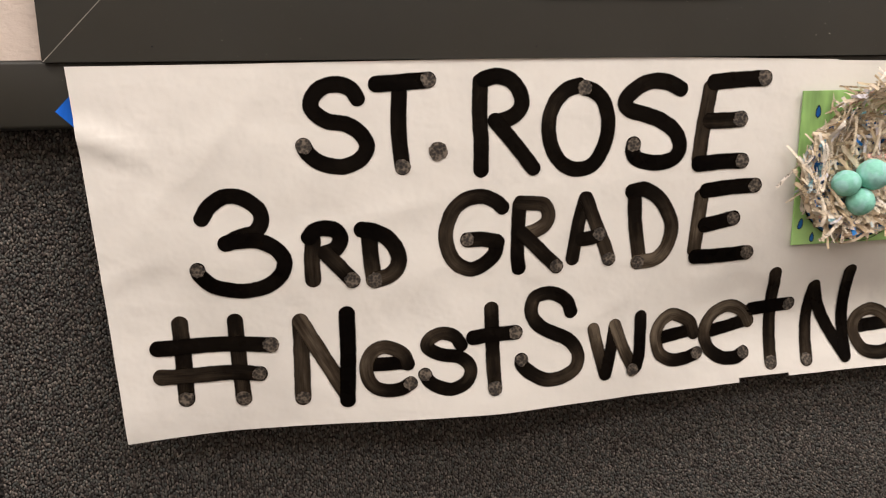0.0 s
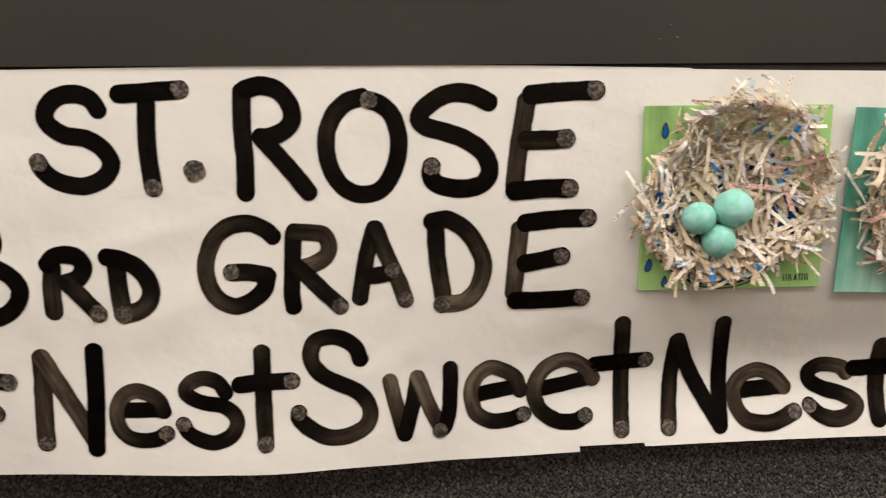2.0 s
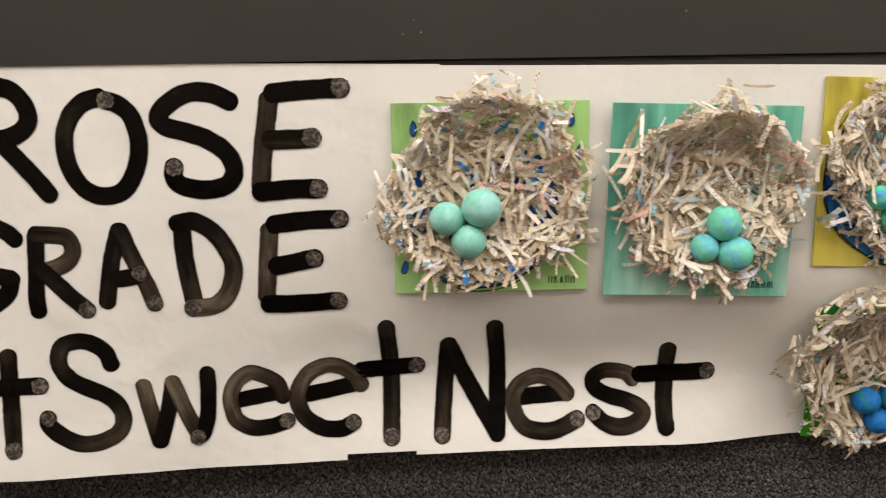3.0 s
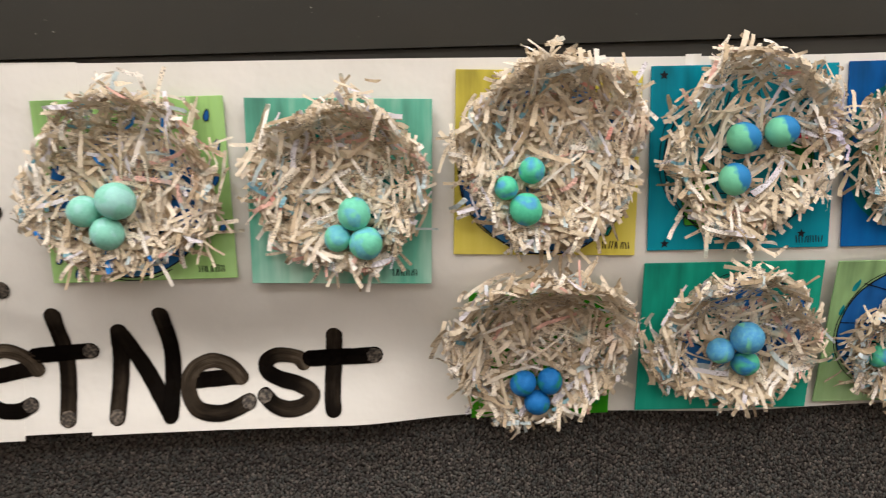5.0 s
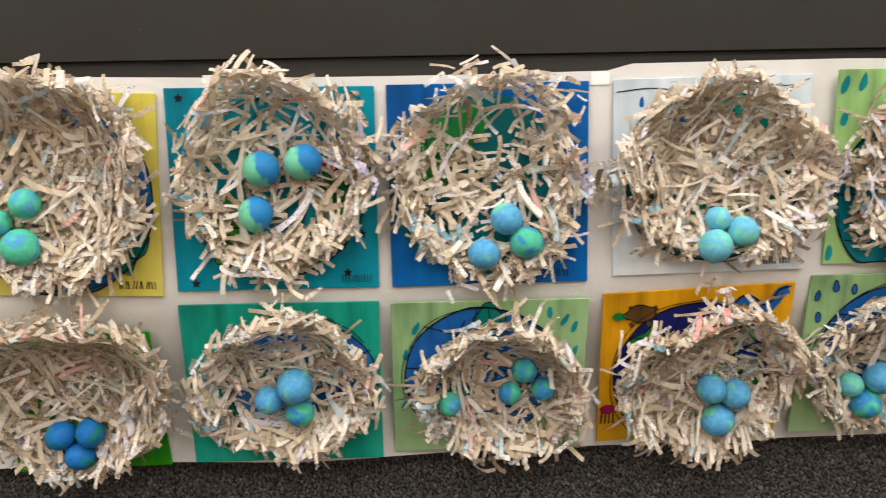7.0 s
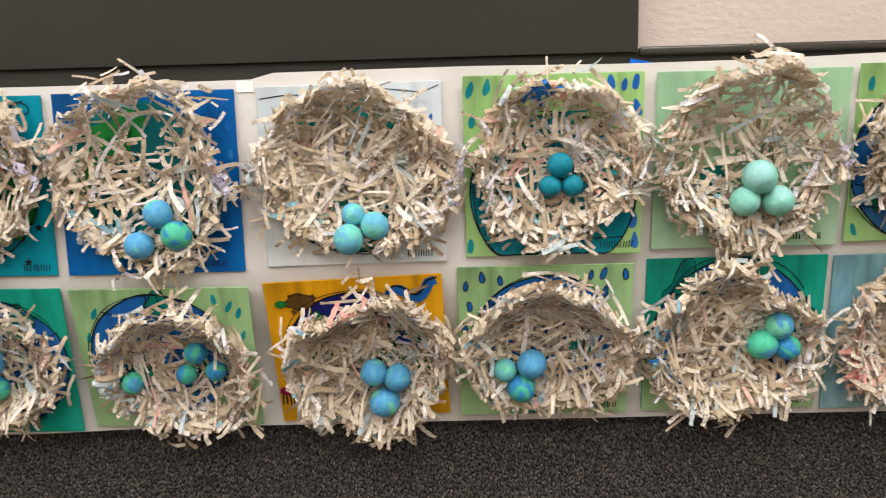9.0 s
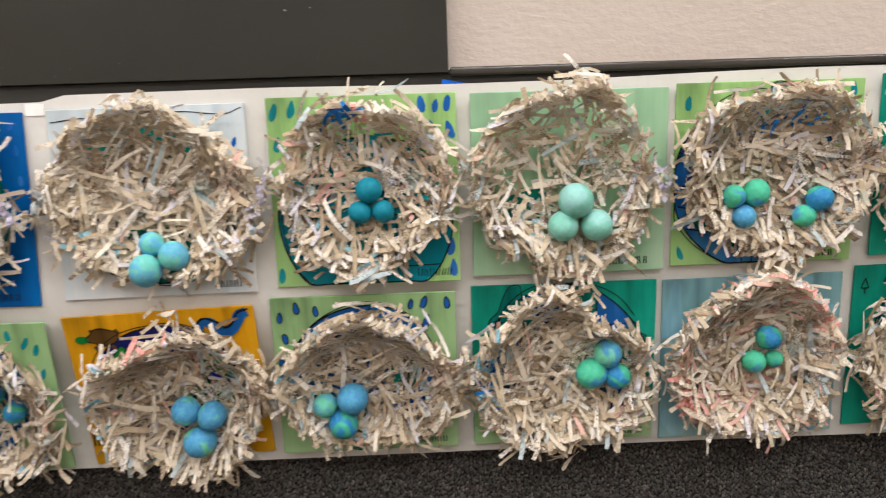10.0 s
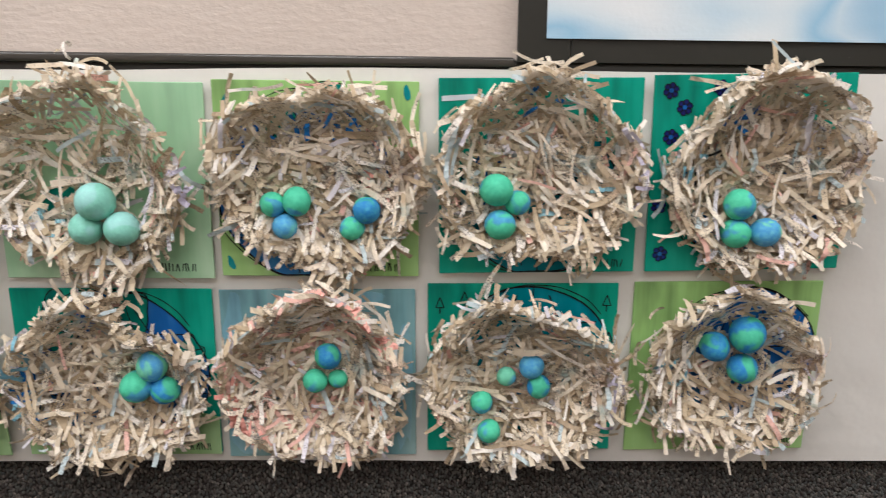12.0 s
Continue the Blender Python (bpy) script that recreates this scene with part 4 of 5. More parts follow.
    # the rough lip, crumpled shreds wound along the edge
    for i in range(int(count * 0.26)):
        a = rng.random() * 6.28
        q = rng.uniform(0.86, 1.04)
        cu, cv = rx * q * rim(a) * math.cos(a), rz * q * rim(a) * math.sin(a)
        ang = a + math.pi / 2 + rng.normal(0, 0.34)
        add(strip(cu, cv, ang, rng.uniform(0.012, 0.042), width(), rng.normal(0.001, 0.004), rng.normal(0, 0.55), rng.normal(0, 0.5), rng.normal(0, 0.15), tip=rng.uniform(0.0, 0.5)), i % 3 == 0)
    # fine crinkled crumbs that gather on the lip
    for i in range(int(count * 0.32)):
        a = 4.5 + rng.normal(0, 1.4)
        q = rng.uniform(0.70, 1.05)
        cu, cv = rx * q * rim(a) * math.cos(a), rz * q * rim(a) * math.sin(a)
        add(strip(cu, cv, rng.random() * 6.28, rng.uniform(0.006, 0.018), rng.uniform(0.0016, 0.0036), rng.normal(0.005, 0.004), rng.normal(0, 0.6), rng.normal(0, 0.9), rng.normal(0, 0.3), wave=0.55, tip=rng.uniform(0.0, 0.8)))
    # outer wall
    for i in range(int(count * 0.32)):
        a = rng.random() * 6.28
        h = rng.random()
        q = 0.80 + 0.22 * math.sqrt(h)
        cu, cv = rx * q * rim(a) * math.cos(a), rz * q * rim(a) * math.sin(a)
        ang = a + math.pi / 2 + rng.normal(0, 0.4)
        add(strip(cu, cv, ang, rng.uniform(0.014, 0.036), width(), 0.0, 0.0, rng.normal(0.8, 0.4), rng.normal(0, 0.25), outer=0.002 + high(a) * h * 0.92))
    body = mesh_part("woven_bowl", from_lists("woven_bowl", V, F, [material]), root)
    body["kind"] = "stuff"
    # loose shreds that stand off the lip one by one: some wound along it, some curling out
    for i in range(34):
        a = rng.random() * 6.28
        q = rng.uniform(0.93, 1.06)
        ang = a + rng.normal(0, 0.6) + (math.pi / 2 if i % 5 < 4 else 0.0)
        cu, cv = rx * q * rim(a) * math.cos(a), rz * q * rim(a) * math.sin(a)
        vs = strip(cu, cv, ang, rng.uniform(0.016, 0.048), width(), rng.normal(-0.002, 0.004), rng.normal(0, 1.2), rng.normal(0, 0.8), rng.normal(0.0, 0.3), wave=rng.choice([0.0, 0.0, 0.3]))
        if not covers(vs):
            single.append(vs)
    # a straggling fringe that lies out over the card
    for i in range(int(count * 0.06) + 14):
        a = rng.random() * 6.28 if i % 3 else 4.71 + rng.normal(0, 0.9)
        q = rng.uniform(0.98, 1.15)
        cu, cv = rx * q * rim(a) * math.cos(a), rz * q * rim(a) * math.sin(a)
        ang = a + rng.normal(0, 0.5 if math.sin(a) > 0.2 else 0.8) + (math.pi / 2 if i % 2 or math.sin(a) > 0.2 else 0.0)
        vs = strip(cu, cv, ang, rng.uniform(0.020, 0.058), rng.uniform(0.0024, 0.0048), 0.0, rng.normal(0, 0.5), rng.normal(0, 0.5), rng.normal(0, 0.15), outer=high(a) * rng.uniform(0.2, 0.8) + 0.002, tip=rng.uniform(-0.2, 0.5))
        if not covers(vs):
            single.append(vs)
    # strands that dangle from the lower lip
    for i in range(dangles):
        a, q = 4.71 + rng.normal(0, 0.55), rng.uniform(1.0, 1.12)
        cu, cv = rx * q * rim(a) * math.cos(a), rz * q * rim(a) * math.sin(a)
        vs = strip(cu, cv, 4.71 + rng.normal(0, 0.5), rng.uniform(0.022, 0.060), rng.uniform(0.0026, 0.0048), rng.normal(0.0, 0.003), rng.normal(0, 0.6), rng.normal(0, 0.6), rng.normal(0, 0.2), outer=high(a) * rng.uniform(0.3, 0.8))
        if not covers(vs):
            single.append(vs)
    # matted tufts: where round the bowl (degrees), how far out, how many shreds, spread in metres
    for centre, far, many, spread in tufts:
        tu, tv = rx * far * math.cos(radians(centre)), rz * far * math.sin(radians(centre))
        for i in range(many):
            cu, cv = tu + rng.uniform(-1.4, 1.4) * spread, tv + rng.uniform(-1.4, 1.4) * spread
            vs = strip(cu, cv, radians(centre) + math.pi / 2 + rng.normal(0, 0.8), rng.uniform(0.010, 0.038), width(), rng.normal(0.0, 0.005), rng.normal(0, 0.9), rng.normal(0, 0.9), rng.normal(0, 0.4), wave=rng.choice([0.0, 0.0, 0.35]))
            if not covers(vs):
                single.append(vs)
    for vs in single:
        mesh_part("paper_shred", from_lists("paper_shred", vs, quads, [material]), root)
    # coloured scraps: material, how many, where round the bowl (degrees, spread), how far out
    for tint, many, centre, spread, q0, q1 in accents:
        for i in range(many):
            a, q = radians(centre + rng.normal(0, spread)), rng.uniform(q0, q1)
            cu, cv = rx * q * rim(a) * math.cos(a), rz * q * rim(a) * math.sin(a)
            vs = strip(cu, cv, rng.random() * 6.28, rng.uniform(0.007, 0.026), rng.uniform(0.003, 0.0055), 0.010, rng.normal(0, 0.5), rng.normal(0, 0.5), 0.0)
            if not covers(vs):
                mesh_part("coloured_scrap", from_lists("coloured_scrap", vs, quads, [tint]), root)
    return root


# ---- the upper row of cards, nests and eggs ----
LIME = make_paint("lime_green_paint", (160, 205, 126), (172, 214, 142))
SEAFOAM = make_paint("seafoam_paint", (104, 182, 158), (172, 214, 196), 0.5)
OLIVE = make_paint("mustard_yellow_paint", (208, 194, 80), (220, 208, 102))
CYAN = make_paint("cyan_paint", (0, 136, 158), (8, 148, 168))
ROYAL = make_paint("royal_blue_paint", (0, 88, 160), (0, 112, 188), 0.8)
PALE = make_paint("pale_blue_wash", (208, 221, 226), (230, 233, 232))
MINT = make_paint("pale_mint_paint", (162, 206, 166), (184, 218, 184))
JADE = make_paint("jade_green_paint", (24, 156, 132), (44, 172, 148))
LEAF = make_paint("leaf_green_paint", (52, 152, 22), (104, 190, 40), 0.8)
SAGE = make_paint("sage_green_paint", (156, 196, 136), (172, 208, 154))
AMBER = make_paint("amber_yellow_paint", (232, 168, 16), (240, 184, 36))
STEEL = make_paint("blue_grey_wash", (128, 176, 184), (170, 200, 196), 0.8)
DROP_WASH = make_paint("blue_wash", (134, 186, 204), (168, 206, 212))
LAVENDER = make_paint("lavender_scrap", (206, 200, 222), (224, 220, 232))
SCRAP_BLUE, SCRAP_PINK = make_paint("blue_scrap", (46, 126, 204)), make_paint("pink_scrap", (232, 164, 152))
NEST = "bowl nest of glued cream paper shreds on a painted card"

c = card(1.243, 0.888, 0.2, 0.195, LIME, "lime green card with blue raindrops and a painted earth", 0)
globe(c, -0.012, -0.012, 0.082, GLOBE_BLUE, None, 0, 3, 2)
for u, v in ((-0.078, 0.072), (0.082, 0.078), (0.09, 0.045), (0.086, 0.01), (-0.092, -0.03), (-0.09, -0.07), (-0.072, -0.088), (0.09, -0.04), (-0.092, 0.01)):
    drop(c, u, v, 0.0065, lean=0.15)
signature(c, 0.058, -0.09)
nest(1.235, 0.897, 0.088, 0.090, 0.034, 11, NEST, count=440, gap=0.25,
     eggs=[(1.196, 0.871, 0.0165), (1.231, 0.881, 0.0195), (1.218, 0.847, 0.0170)], clay=CLAY_MINT, accents=[(DROP_WASH, 8, 170, 30, 0.75, 1.00), (SCRAP_BLUE, 7, 100, 50, 0.3, 0.9), (SCRAP_BLUE, 5, 230, 25, 0.8, 1.0)], tufts=[(82, 1.02, 14, 0.016), (15, 1.08, 10, 0.012), (195, 1.05, 6, 0.010)])

c = card(1.46, 0.88, 0.195, 0.198, SEAFOAM, "seafoam green brushed card", 2)
globe(c, -0.005, 0.0, 0.07, LAND_TEAL, None, 0, 0, 3, False)
signature(c, 0.055, -0.09, 0.028)
nest(1.463, 0.889, 0.079, 0.085, 0.042, 12, NEST, count=470, gap=0.1,
     eggs=[(1.476, 0.860, 0.0170), (1.457, 0.835, 0.0140), (1.487, 0.829, 0.0175)], clay=CLAY_SOFT, tufts=[(75, 1.05, 10, 0.014), (170, 1.05, 8, 0.010)], accents=[(DROP_WASH, 8, 200, 30, 0.70, 0.95), (SCRAP_PINK, 4, 190, 10, 0.7, 0.9)])

c = card(1.6805, 0.904, 0.196, 0.195, OLIVE, "mustard yellow card with a painted blue earth", 2.2)
globe(c, 0.0, -0.004, 0.092, GLOBE_BLUE, LAND_TEAL, 3, 3, 4)
signature(c, 0.055, -0.09, 0.038)
nest(1.682, 0.918, 0.088, 0.088, 0.045, 13, NEST, count=680, gap=0,
     eggs=[(1.662, 0.899, 0.0140), (1.635, 0.882, 0.0125), (1.655, 0.859, 0.0170)], clay=CLAY_GREEN, tufts=[(85, 1.03, 12, 0.014), (215, 1.05, 8, 0.014)], accents=[(DROP_WASH, 8, 160, 60, 0.30, 0.90), (SCRAP_PINK, 3, 60, 20, 0.6, 0.8)])

c = card(1.888, 0.904, 0.197, 0.195, CYAN, "cyan card with black stars and a painted earth", 0.5)
globe(c, 0.0, 0.0, 0.084, GLOBE_TEAL, LAND_GREEN, 4, 2, 5)
for u, v in ((-0.085, 0.088), (0.083, -0.044), (-0.08, -0.09), (0.068, -0.082)):
    star(c, u, v)
ink_line([(0.062, 0.082), (0.07, 0.09), (0.082, 0.088), (0.085, 0.08), (0.072, 0.078), (0.066, 0.086), (0.08, 0.092)], 0.0012, -0.0006, c)
signature(c, 0.062, -0.092, 0.03)
nest(1.892, 0.920, 0.083, 0.084, 0.040, 14, NEST, count=370, gap=0.45,
     eggs=[(1.881, 0.926, 0.0165), (1.920, 0.932, 0.0165), (1.873, 0.884, 0.0160)], clay=CLAY_SPLIT, accents=[(LAVENDER, 10, 5, 12, 0.95, 1.12), (DROP_WASH, 8, 190, 30, 0.80, 1.00), (RED, 2, 5, 5, 0.55, 0.65)], tufts=[(95, 1.04, 14, 0.014), (150, 1.05, 12, 0.012), (10, 1.10, 16, 0.012), (285, 1.12, 10, 0.014), (40, 1.08, 10, 0.010)])

c = card(2.096, 0.9035, 0.195, 0.196, ROYAL, "royal blue card with green painted land", 0)
globe(c, -0.01, 0.0, 0.088, DEEP_TEAL, LAND_GREEN, 4, 0, 16, False)
for u, v in ((0.085, 0.085), (0.088, 0.06), (0.09, 0.03), (-0.088, 0.02)):
    drop(c, u, v, 0.006, DROP_BLUE, False)
signature(c, 0.045, -0.092, 0.034)
nest(2.094, 0.912, 0.085, 0.089, 0.040, 15, NEST, count=320, gap=0.5,
     eggs=[(2.110, 0.873, 0.0150), (2.129, 0.850, 0.0155), (2.088, 0.840, 0.0145)], clay=(CLAY_BLUE, CLAY_MIX, CLAY_BLUE), tufts=[(110, 1.02, 14, 0.016), (45, 1.10, 14, 0.014), (355, 1.10, 14, 0.014), (250, 1.06, 12, 0.016), (160, 1.05, 10, 0.012)], accents=[(LAVENDER, 8, 355, 10, 1.0, 1.12), (DROP_WASH, 6, 235, 25, 0.70, 1.00)])

c = card(2.316, 0.907, 0.196, 0.193, PALE, "pale blue-white card with raindrops and a painted earth", -0.5)
globe(c, 0.0, 0.0, 0.085, LAND_TEAL, GLOBE_BLUE, 5, 3, 7)
for i in range(14):
    drop(c, random.uniform(0.06, 0.094) * (1 if i % 2 else -1), random.uniform(-0.06, 0.085), 0.005, DROP_BLUE, False)
ink_line([(-0.095, 0.084), (-0.06, 0.087), (-0.02, 0.083), (0.03, 0.09), (0.075, 0.086), (0.095, 0.092)], 0.0009, -0.0005, c)
signature(c, 0.055, -0.09, 0.028)
nest(2.323, 0.914, 0.095, 0.078, 0.040, 16, NEST, count=520, gap=0.1,
     eggs=[(2.317, 0.867, 0.0120), (2.340, 0.855, 0.0145), (2.312, 0.842, 0.0160)], clay=CLAY_SKY, tufts=[(180, 1.04, 14, 0.014), (0, 1.06, 14, 0.016), (95, 1.02, 10, 0.016), (310, 1.1, 8, 0.016)], accents=[(DROP_WASH, 10, 225, 30, 0.60, 1.00), (LAVENDER, 10, 355, 15, 0.9, 1.08)])

c = card(2.531, 0.911, 0.19, 0.193, LIME, "lime green card with teal trees and raindrops", 0)
globe(c, 0.0, -0.03, 0.088, GLOBE_TEAL, DROP_TEAL, 3, 3, 8)
for u, v in ((-0.088, 0.082), (-0.07, 0.085), (-0.086, 0.05), (0.06, 0.086), (0.074, 0.084), (0.086, 0.086), (0.07, 0.062), (0.088, 0.06), (0.086, -0.06), (0.088, -0.082), (-0.09, -0.085)):
    drop(c, u, v, 0.0085, DROP_TEAL if u < 0 else DROP_BLUE, False)
signature(c, 0.05, -0.09, 0.036)
nest(2.534, 0.916, 0.082, 0.078, 0.038, 17, NEST, count=440, gap=0.35,
     eggs=[(2.536, 0.914, 0.0130), (2.526, 0.892, 0.0115), (2.549, 0.892, 0.0115)], clay=CLAY_TEAL, accents=[(DROP_WASH, 7, 240, 30, 0.70, 1.00), (SCRAP_BLUE, 12, 105, 10, 0.85, 1.0), (SCRAP_PINK, 4, 100, 8, 0.85, 0.95), (DROP_TEAL, 6, 60, 60, 0.5, 0.9)], tufts=[(85, 1.05, 10, 0.016), (235, 1.10, 12, 0.014), (5, 1.06, 10, 0.012)])

c = card(2.742, 0.911, 0.203, 0.191, MINT, "pale mint green brushed card", 0)
globe(c, -0.042, -0.028, 0.026, LAND_TEAL, None, 0, 0, 9, False)
signature(c, 0.04, -0.088, 0.045)
nest(2.733, 0.918, 0.082, 0.090, 0.045, 18, NEST, count=380, gap=0.3,
     eggs=[(2.744, 0.897, 0.0180), (2.732, 0.871, 0.0155), (2.766, 0.871, 0.0165)], clay=CLAY_MINT, accents=[(LAVENDER, 9, 0, 12, 0.98, 1.12), (DROP_WASH, 6, 225, 12, 0.6, 0.85)], tufts=[(80, 1.04, 16, 0.018), (0, 1.10, 14, 0.014), (265, 1.18, 18, 0.014), (175, 1.08, 12, 0.012)])

c = card(2.949, 0.914, 0.195, 0.191, LIME, "lime green card with a large outlined blue earth", 0)
globe(c, -0.010, -0.008, 0.0885, GLOBE_BLUE, LAND_TEAL, 6, 5, 10)
for u, v in ((-0.085, 0.075), (0.086, 0.085), (-0.088, -0.082), (0.06, -0.08)):
    drop(c, u, v, 0.008, DROP_TEAL, False)
signature(c, 0.045, -0.09, 0.034)
nest(2.954, 0.919, 0.088, 0.084, 0.042, 19, NEST, count=640, gap=0,
     eggs=[(2.908, 0.895, 0.0120), (2.931, 0.898, 0.0135), (2.919, 0.874, 0.0120), (2.997, 0.890, 0.0130), (2.983, 0.872, 0.0115)], clay=(CLAY_GREEN, CLAY_GREEN, CLAY_BLUE, CLAY_MIX, CLAY_GREEN), accents=[(SCRAP_BLUE, 16, 95, 28, 0.55, 0.85), (SCRAP_PINK, 3, 20, 15, 0.4, 0.7)])

c = card(3.164, 0.919, 0.196, 0.191, JADE, "jade green card with a painted earth", -0.8)
globe(c, 0.0, -0.02, 0.078, GLOBE_TEAL, GLOBE_BLUE, 3, 3, 11)
flat([(-0.095, 0.074), (-0.055, 0.076), (-0.055, 0.081), (-0.095, 0.079)], -0.0004, PALE, c, "painted_stroke")
signature(c, 0.06, -0.09, 0.026)
nest(3.160, 0.929, 0.086, 0.087, 0.042, 20, NEST, count=480, gap=0.2,
     eggs=[(3.120, 0.911, 0.0155), (3.141, 0.898, 0.0120), (3.125, 0.877, 0.0145)], clay=CLAY_GREEN, accents=[(LAVENDER, 6, 0, 15, 0.95, 1.08), (DROP_WASH, 5, 300, 40, 0.50, 0.80), (SCRAP_BLUE, 4, 80, 20, 0.6, 0.8)])

c = card(3.37, 0.924, 0.196, 0.193, JADE, "jade green card with navy outlined flowers", -1.4)
globe(c, 0.005, -0.012, 0.08, GLOBE_BLUE, None, 0, 3, 12)
for u, v in ((-0.082, 0.082), (-0.068, 0.066), (-0.08, 0.038), (-0.034, 0.084), (-0.088, -0.03), (-0.084, -0.078)):
    flower(c, u, v)
nest(3.380, 0.928, 0.087, 0.087, 0.044, 21, NEST, count=620, gap=0,
     eggs=[(3.355, 0.898, 0.0150), (3.354, 0.870, 0.0140), (3.383, 0.871, 0.0140)], clay=(CLAY_GREEN, CLAY_GREEN, CLAY_BLUE), accents=[(DROP_WASH, 6, 190, 40, 0.70, 0.95), (SCRAP_BLUE, 3, 110, 20, 0.5, 0.7), (INK, 4, 170, 20, 0.6, 0.8)])

# ---- the lower row ----
c = card(1.675, 0.6865, 0.16, 0.159, LEAF, "bright leaf green card with dark brush strokes", -0.5)
for i in range(16):
    u, v = random.uniform(-0.078, 0.078), random.choice((random.uniform(0.04, 0.07), random.uniform(-0.07, -0.04)))
    ink_line([(u, v), (u + 0.006, v + 0.012), (u + 0.004, v + 0.02)], 0.003, -0.0004, c, "brush_stroke", LAND_GREEN)
nest(1.672, 0.709, 0.096, 0.085, 0.045, 31, NEST, count=520, gap=0,
     eggs=[(1.654, 0.660, 0.0145), (1.684, 0.662, 0.0145), (1.670, 0.636, 0.0145)], clay=CLAY_DEEP, tufts=[(70, 1.06, 8, 0.010), (235, 1.02, 10, 0.014)], accents=[(DROP_WASH, 8, 200, 40, 0.70, 1.00)])

c = card(1.8845, 0.703, 0.198, 0.179, JADE, "jade green card with a painted blue earth", 0.7)
globe(c, 0.02, 0.0, 0.075, GLOBE_BLUE, LAND_TEAL, 3, 3, 21)
nest(1.888, 0.710, 0.079, 0.077, 0.042, 32, NEST, count=400, gap=0.32,
     eggs=[(1.898, 0.712, 0.0180), (1.871, 0.696, 0.0145), (1.900, 0.680, 0.0145)], clay=(CLAY_BLUE, CLAY_BLUE, CLAY_MIX), tufts=[(80, 1.12, 14, 0.016), (190, 1.04, 8, 0.012)], accents=[(DROP_WASH, 8, 190, 30, 0.80, 1.02)])

c = card(2.095, 0.702, 0.199, 0.178, SAGE, "sage green card with an outlined blue earth", 0.5)
globe(c, -0.008, 0.004, 0.078, GLOBE_BLUE, LAND_TEAL, 4, 4, 22)
for u, v in ((-0.075, 0.06), (-0.086, 0.03), (0.076, 0.066), (0.086, 0.058), (0.06, 0.075), (-0.088, -0.03), (0.088, 0.03)):
    drop(c, u, v, 0.0065, DROP_TEAL, False, 0.2)
signature(c, 0.05, -0.08, 0.03)
nest(2.107, 0.694, 0.078, 0.075, 0.045, 33, NEST, count=430, gap=0.1,
     eggs=[(2.130, 0.717, 0.0128), (2.116, 0.690, 0.0118), (2.150, 0.694, 0.0120), (2.053, 0.681, 0.0118)], clay=(CLAY_MIX, CLAY_MIX, CLAY_MIX, CLAY_GREEN), accents=[(DROP_WASH, 8, 240, 40, 0.80, 1.02), (PALE, 12, 165, 20, 0.85, 1.02)], tufts=[(70, 1.04, 8, 0.014), (265, 1.1, 8, 0.012)])

c = card(2.312, 0.706, 0.198, 0.18, AMBER, "amber yellow card with a navy and green painted earth", -1.8)
globe(c, 0.0, -0.012, 0.086, GLOBE_NAVY, LAND_GREEN, 6, 3, 23)
shell = flat(ellipse(-0.060, 0.066, 0.016, 0.0085, 20, 0.3, 4), -0.0012, BROWN, c, "painted_turtle")
flat(ellipse(-0.082, 0.064, 0.007, 0.0045, 12), -0.0014, LAND_GREEN, shell, "painted_head")
for u, v in ((-0.070, 0.056), (-0.052, 0.056), (-0.072, 0.075), (-0.046, 0.074)):
    ink_line([(u, v), (u + 0.003, v - 0.005)], 0.004, -0.0013, shell, "painted_leg", BROWN)
ring = ellipse(-0.060, 0.066, 0.016, 0.0085, 20, 0.3, 4)
ink_line(ring + ring[:1], 0.0012, -0.0016, shell)
wave = ink_line([(0.036, 0.064), (0.046, 0.075), (0.058, 0.070), (0.066, 0.062), (0.078, 0.068), (0.084, 0.080), (0.092, 0.084)], 0.011, -0.0012, c, "painted_wave", GLOBE_BLUE)
ink_line([(0.034, 0.066), (0.045, 0.079), (0.060, 0.074), (0.068, 0.067), (0.076, 0.072), (0.082, 0.083), (0.094, 0.087)], 0.0022, -0.0015, wave)
flat(ellipse(-0.089, -0.048, 0.009, 0.006, 14), -0.0012, MAGENTA, c, "painted_patch")
for k in range(4):
    ink_line([(-0.095 + 0.004 * k, -0.052), (-0.096 + 0.0045 * k, -0.066)], 0.0018, -0.0012, c)
nest(2.324, 0.696, 0.086, 0.082, 0.045, 34, NEST, count=480, gap=0.1,
     eggs=[(2.328, 0.687, 0.0150), (2.355, 0.680, 0.0150), (2.339, 0.650, 0.0170)], clay=(CLAY_BLUE, CLAY_BLUE, CLAY_BLUE), accents=[(DROP_WASH, 8, 180, 30, 0.85, 1.02), (SCRAP_PINK, 4, 100, 6, 1.0, 1.1), (GLOBE_NAVY, 2, 40, 10, 0.5, 0.6)], tufts=[(95, 1.10, 8, 0.014), (265, 1.08, 8, 0.012), (5, 1.06, 8, 0.012)])

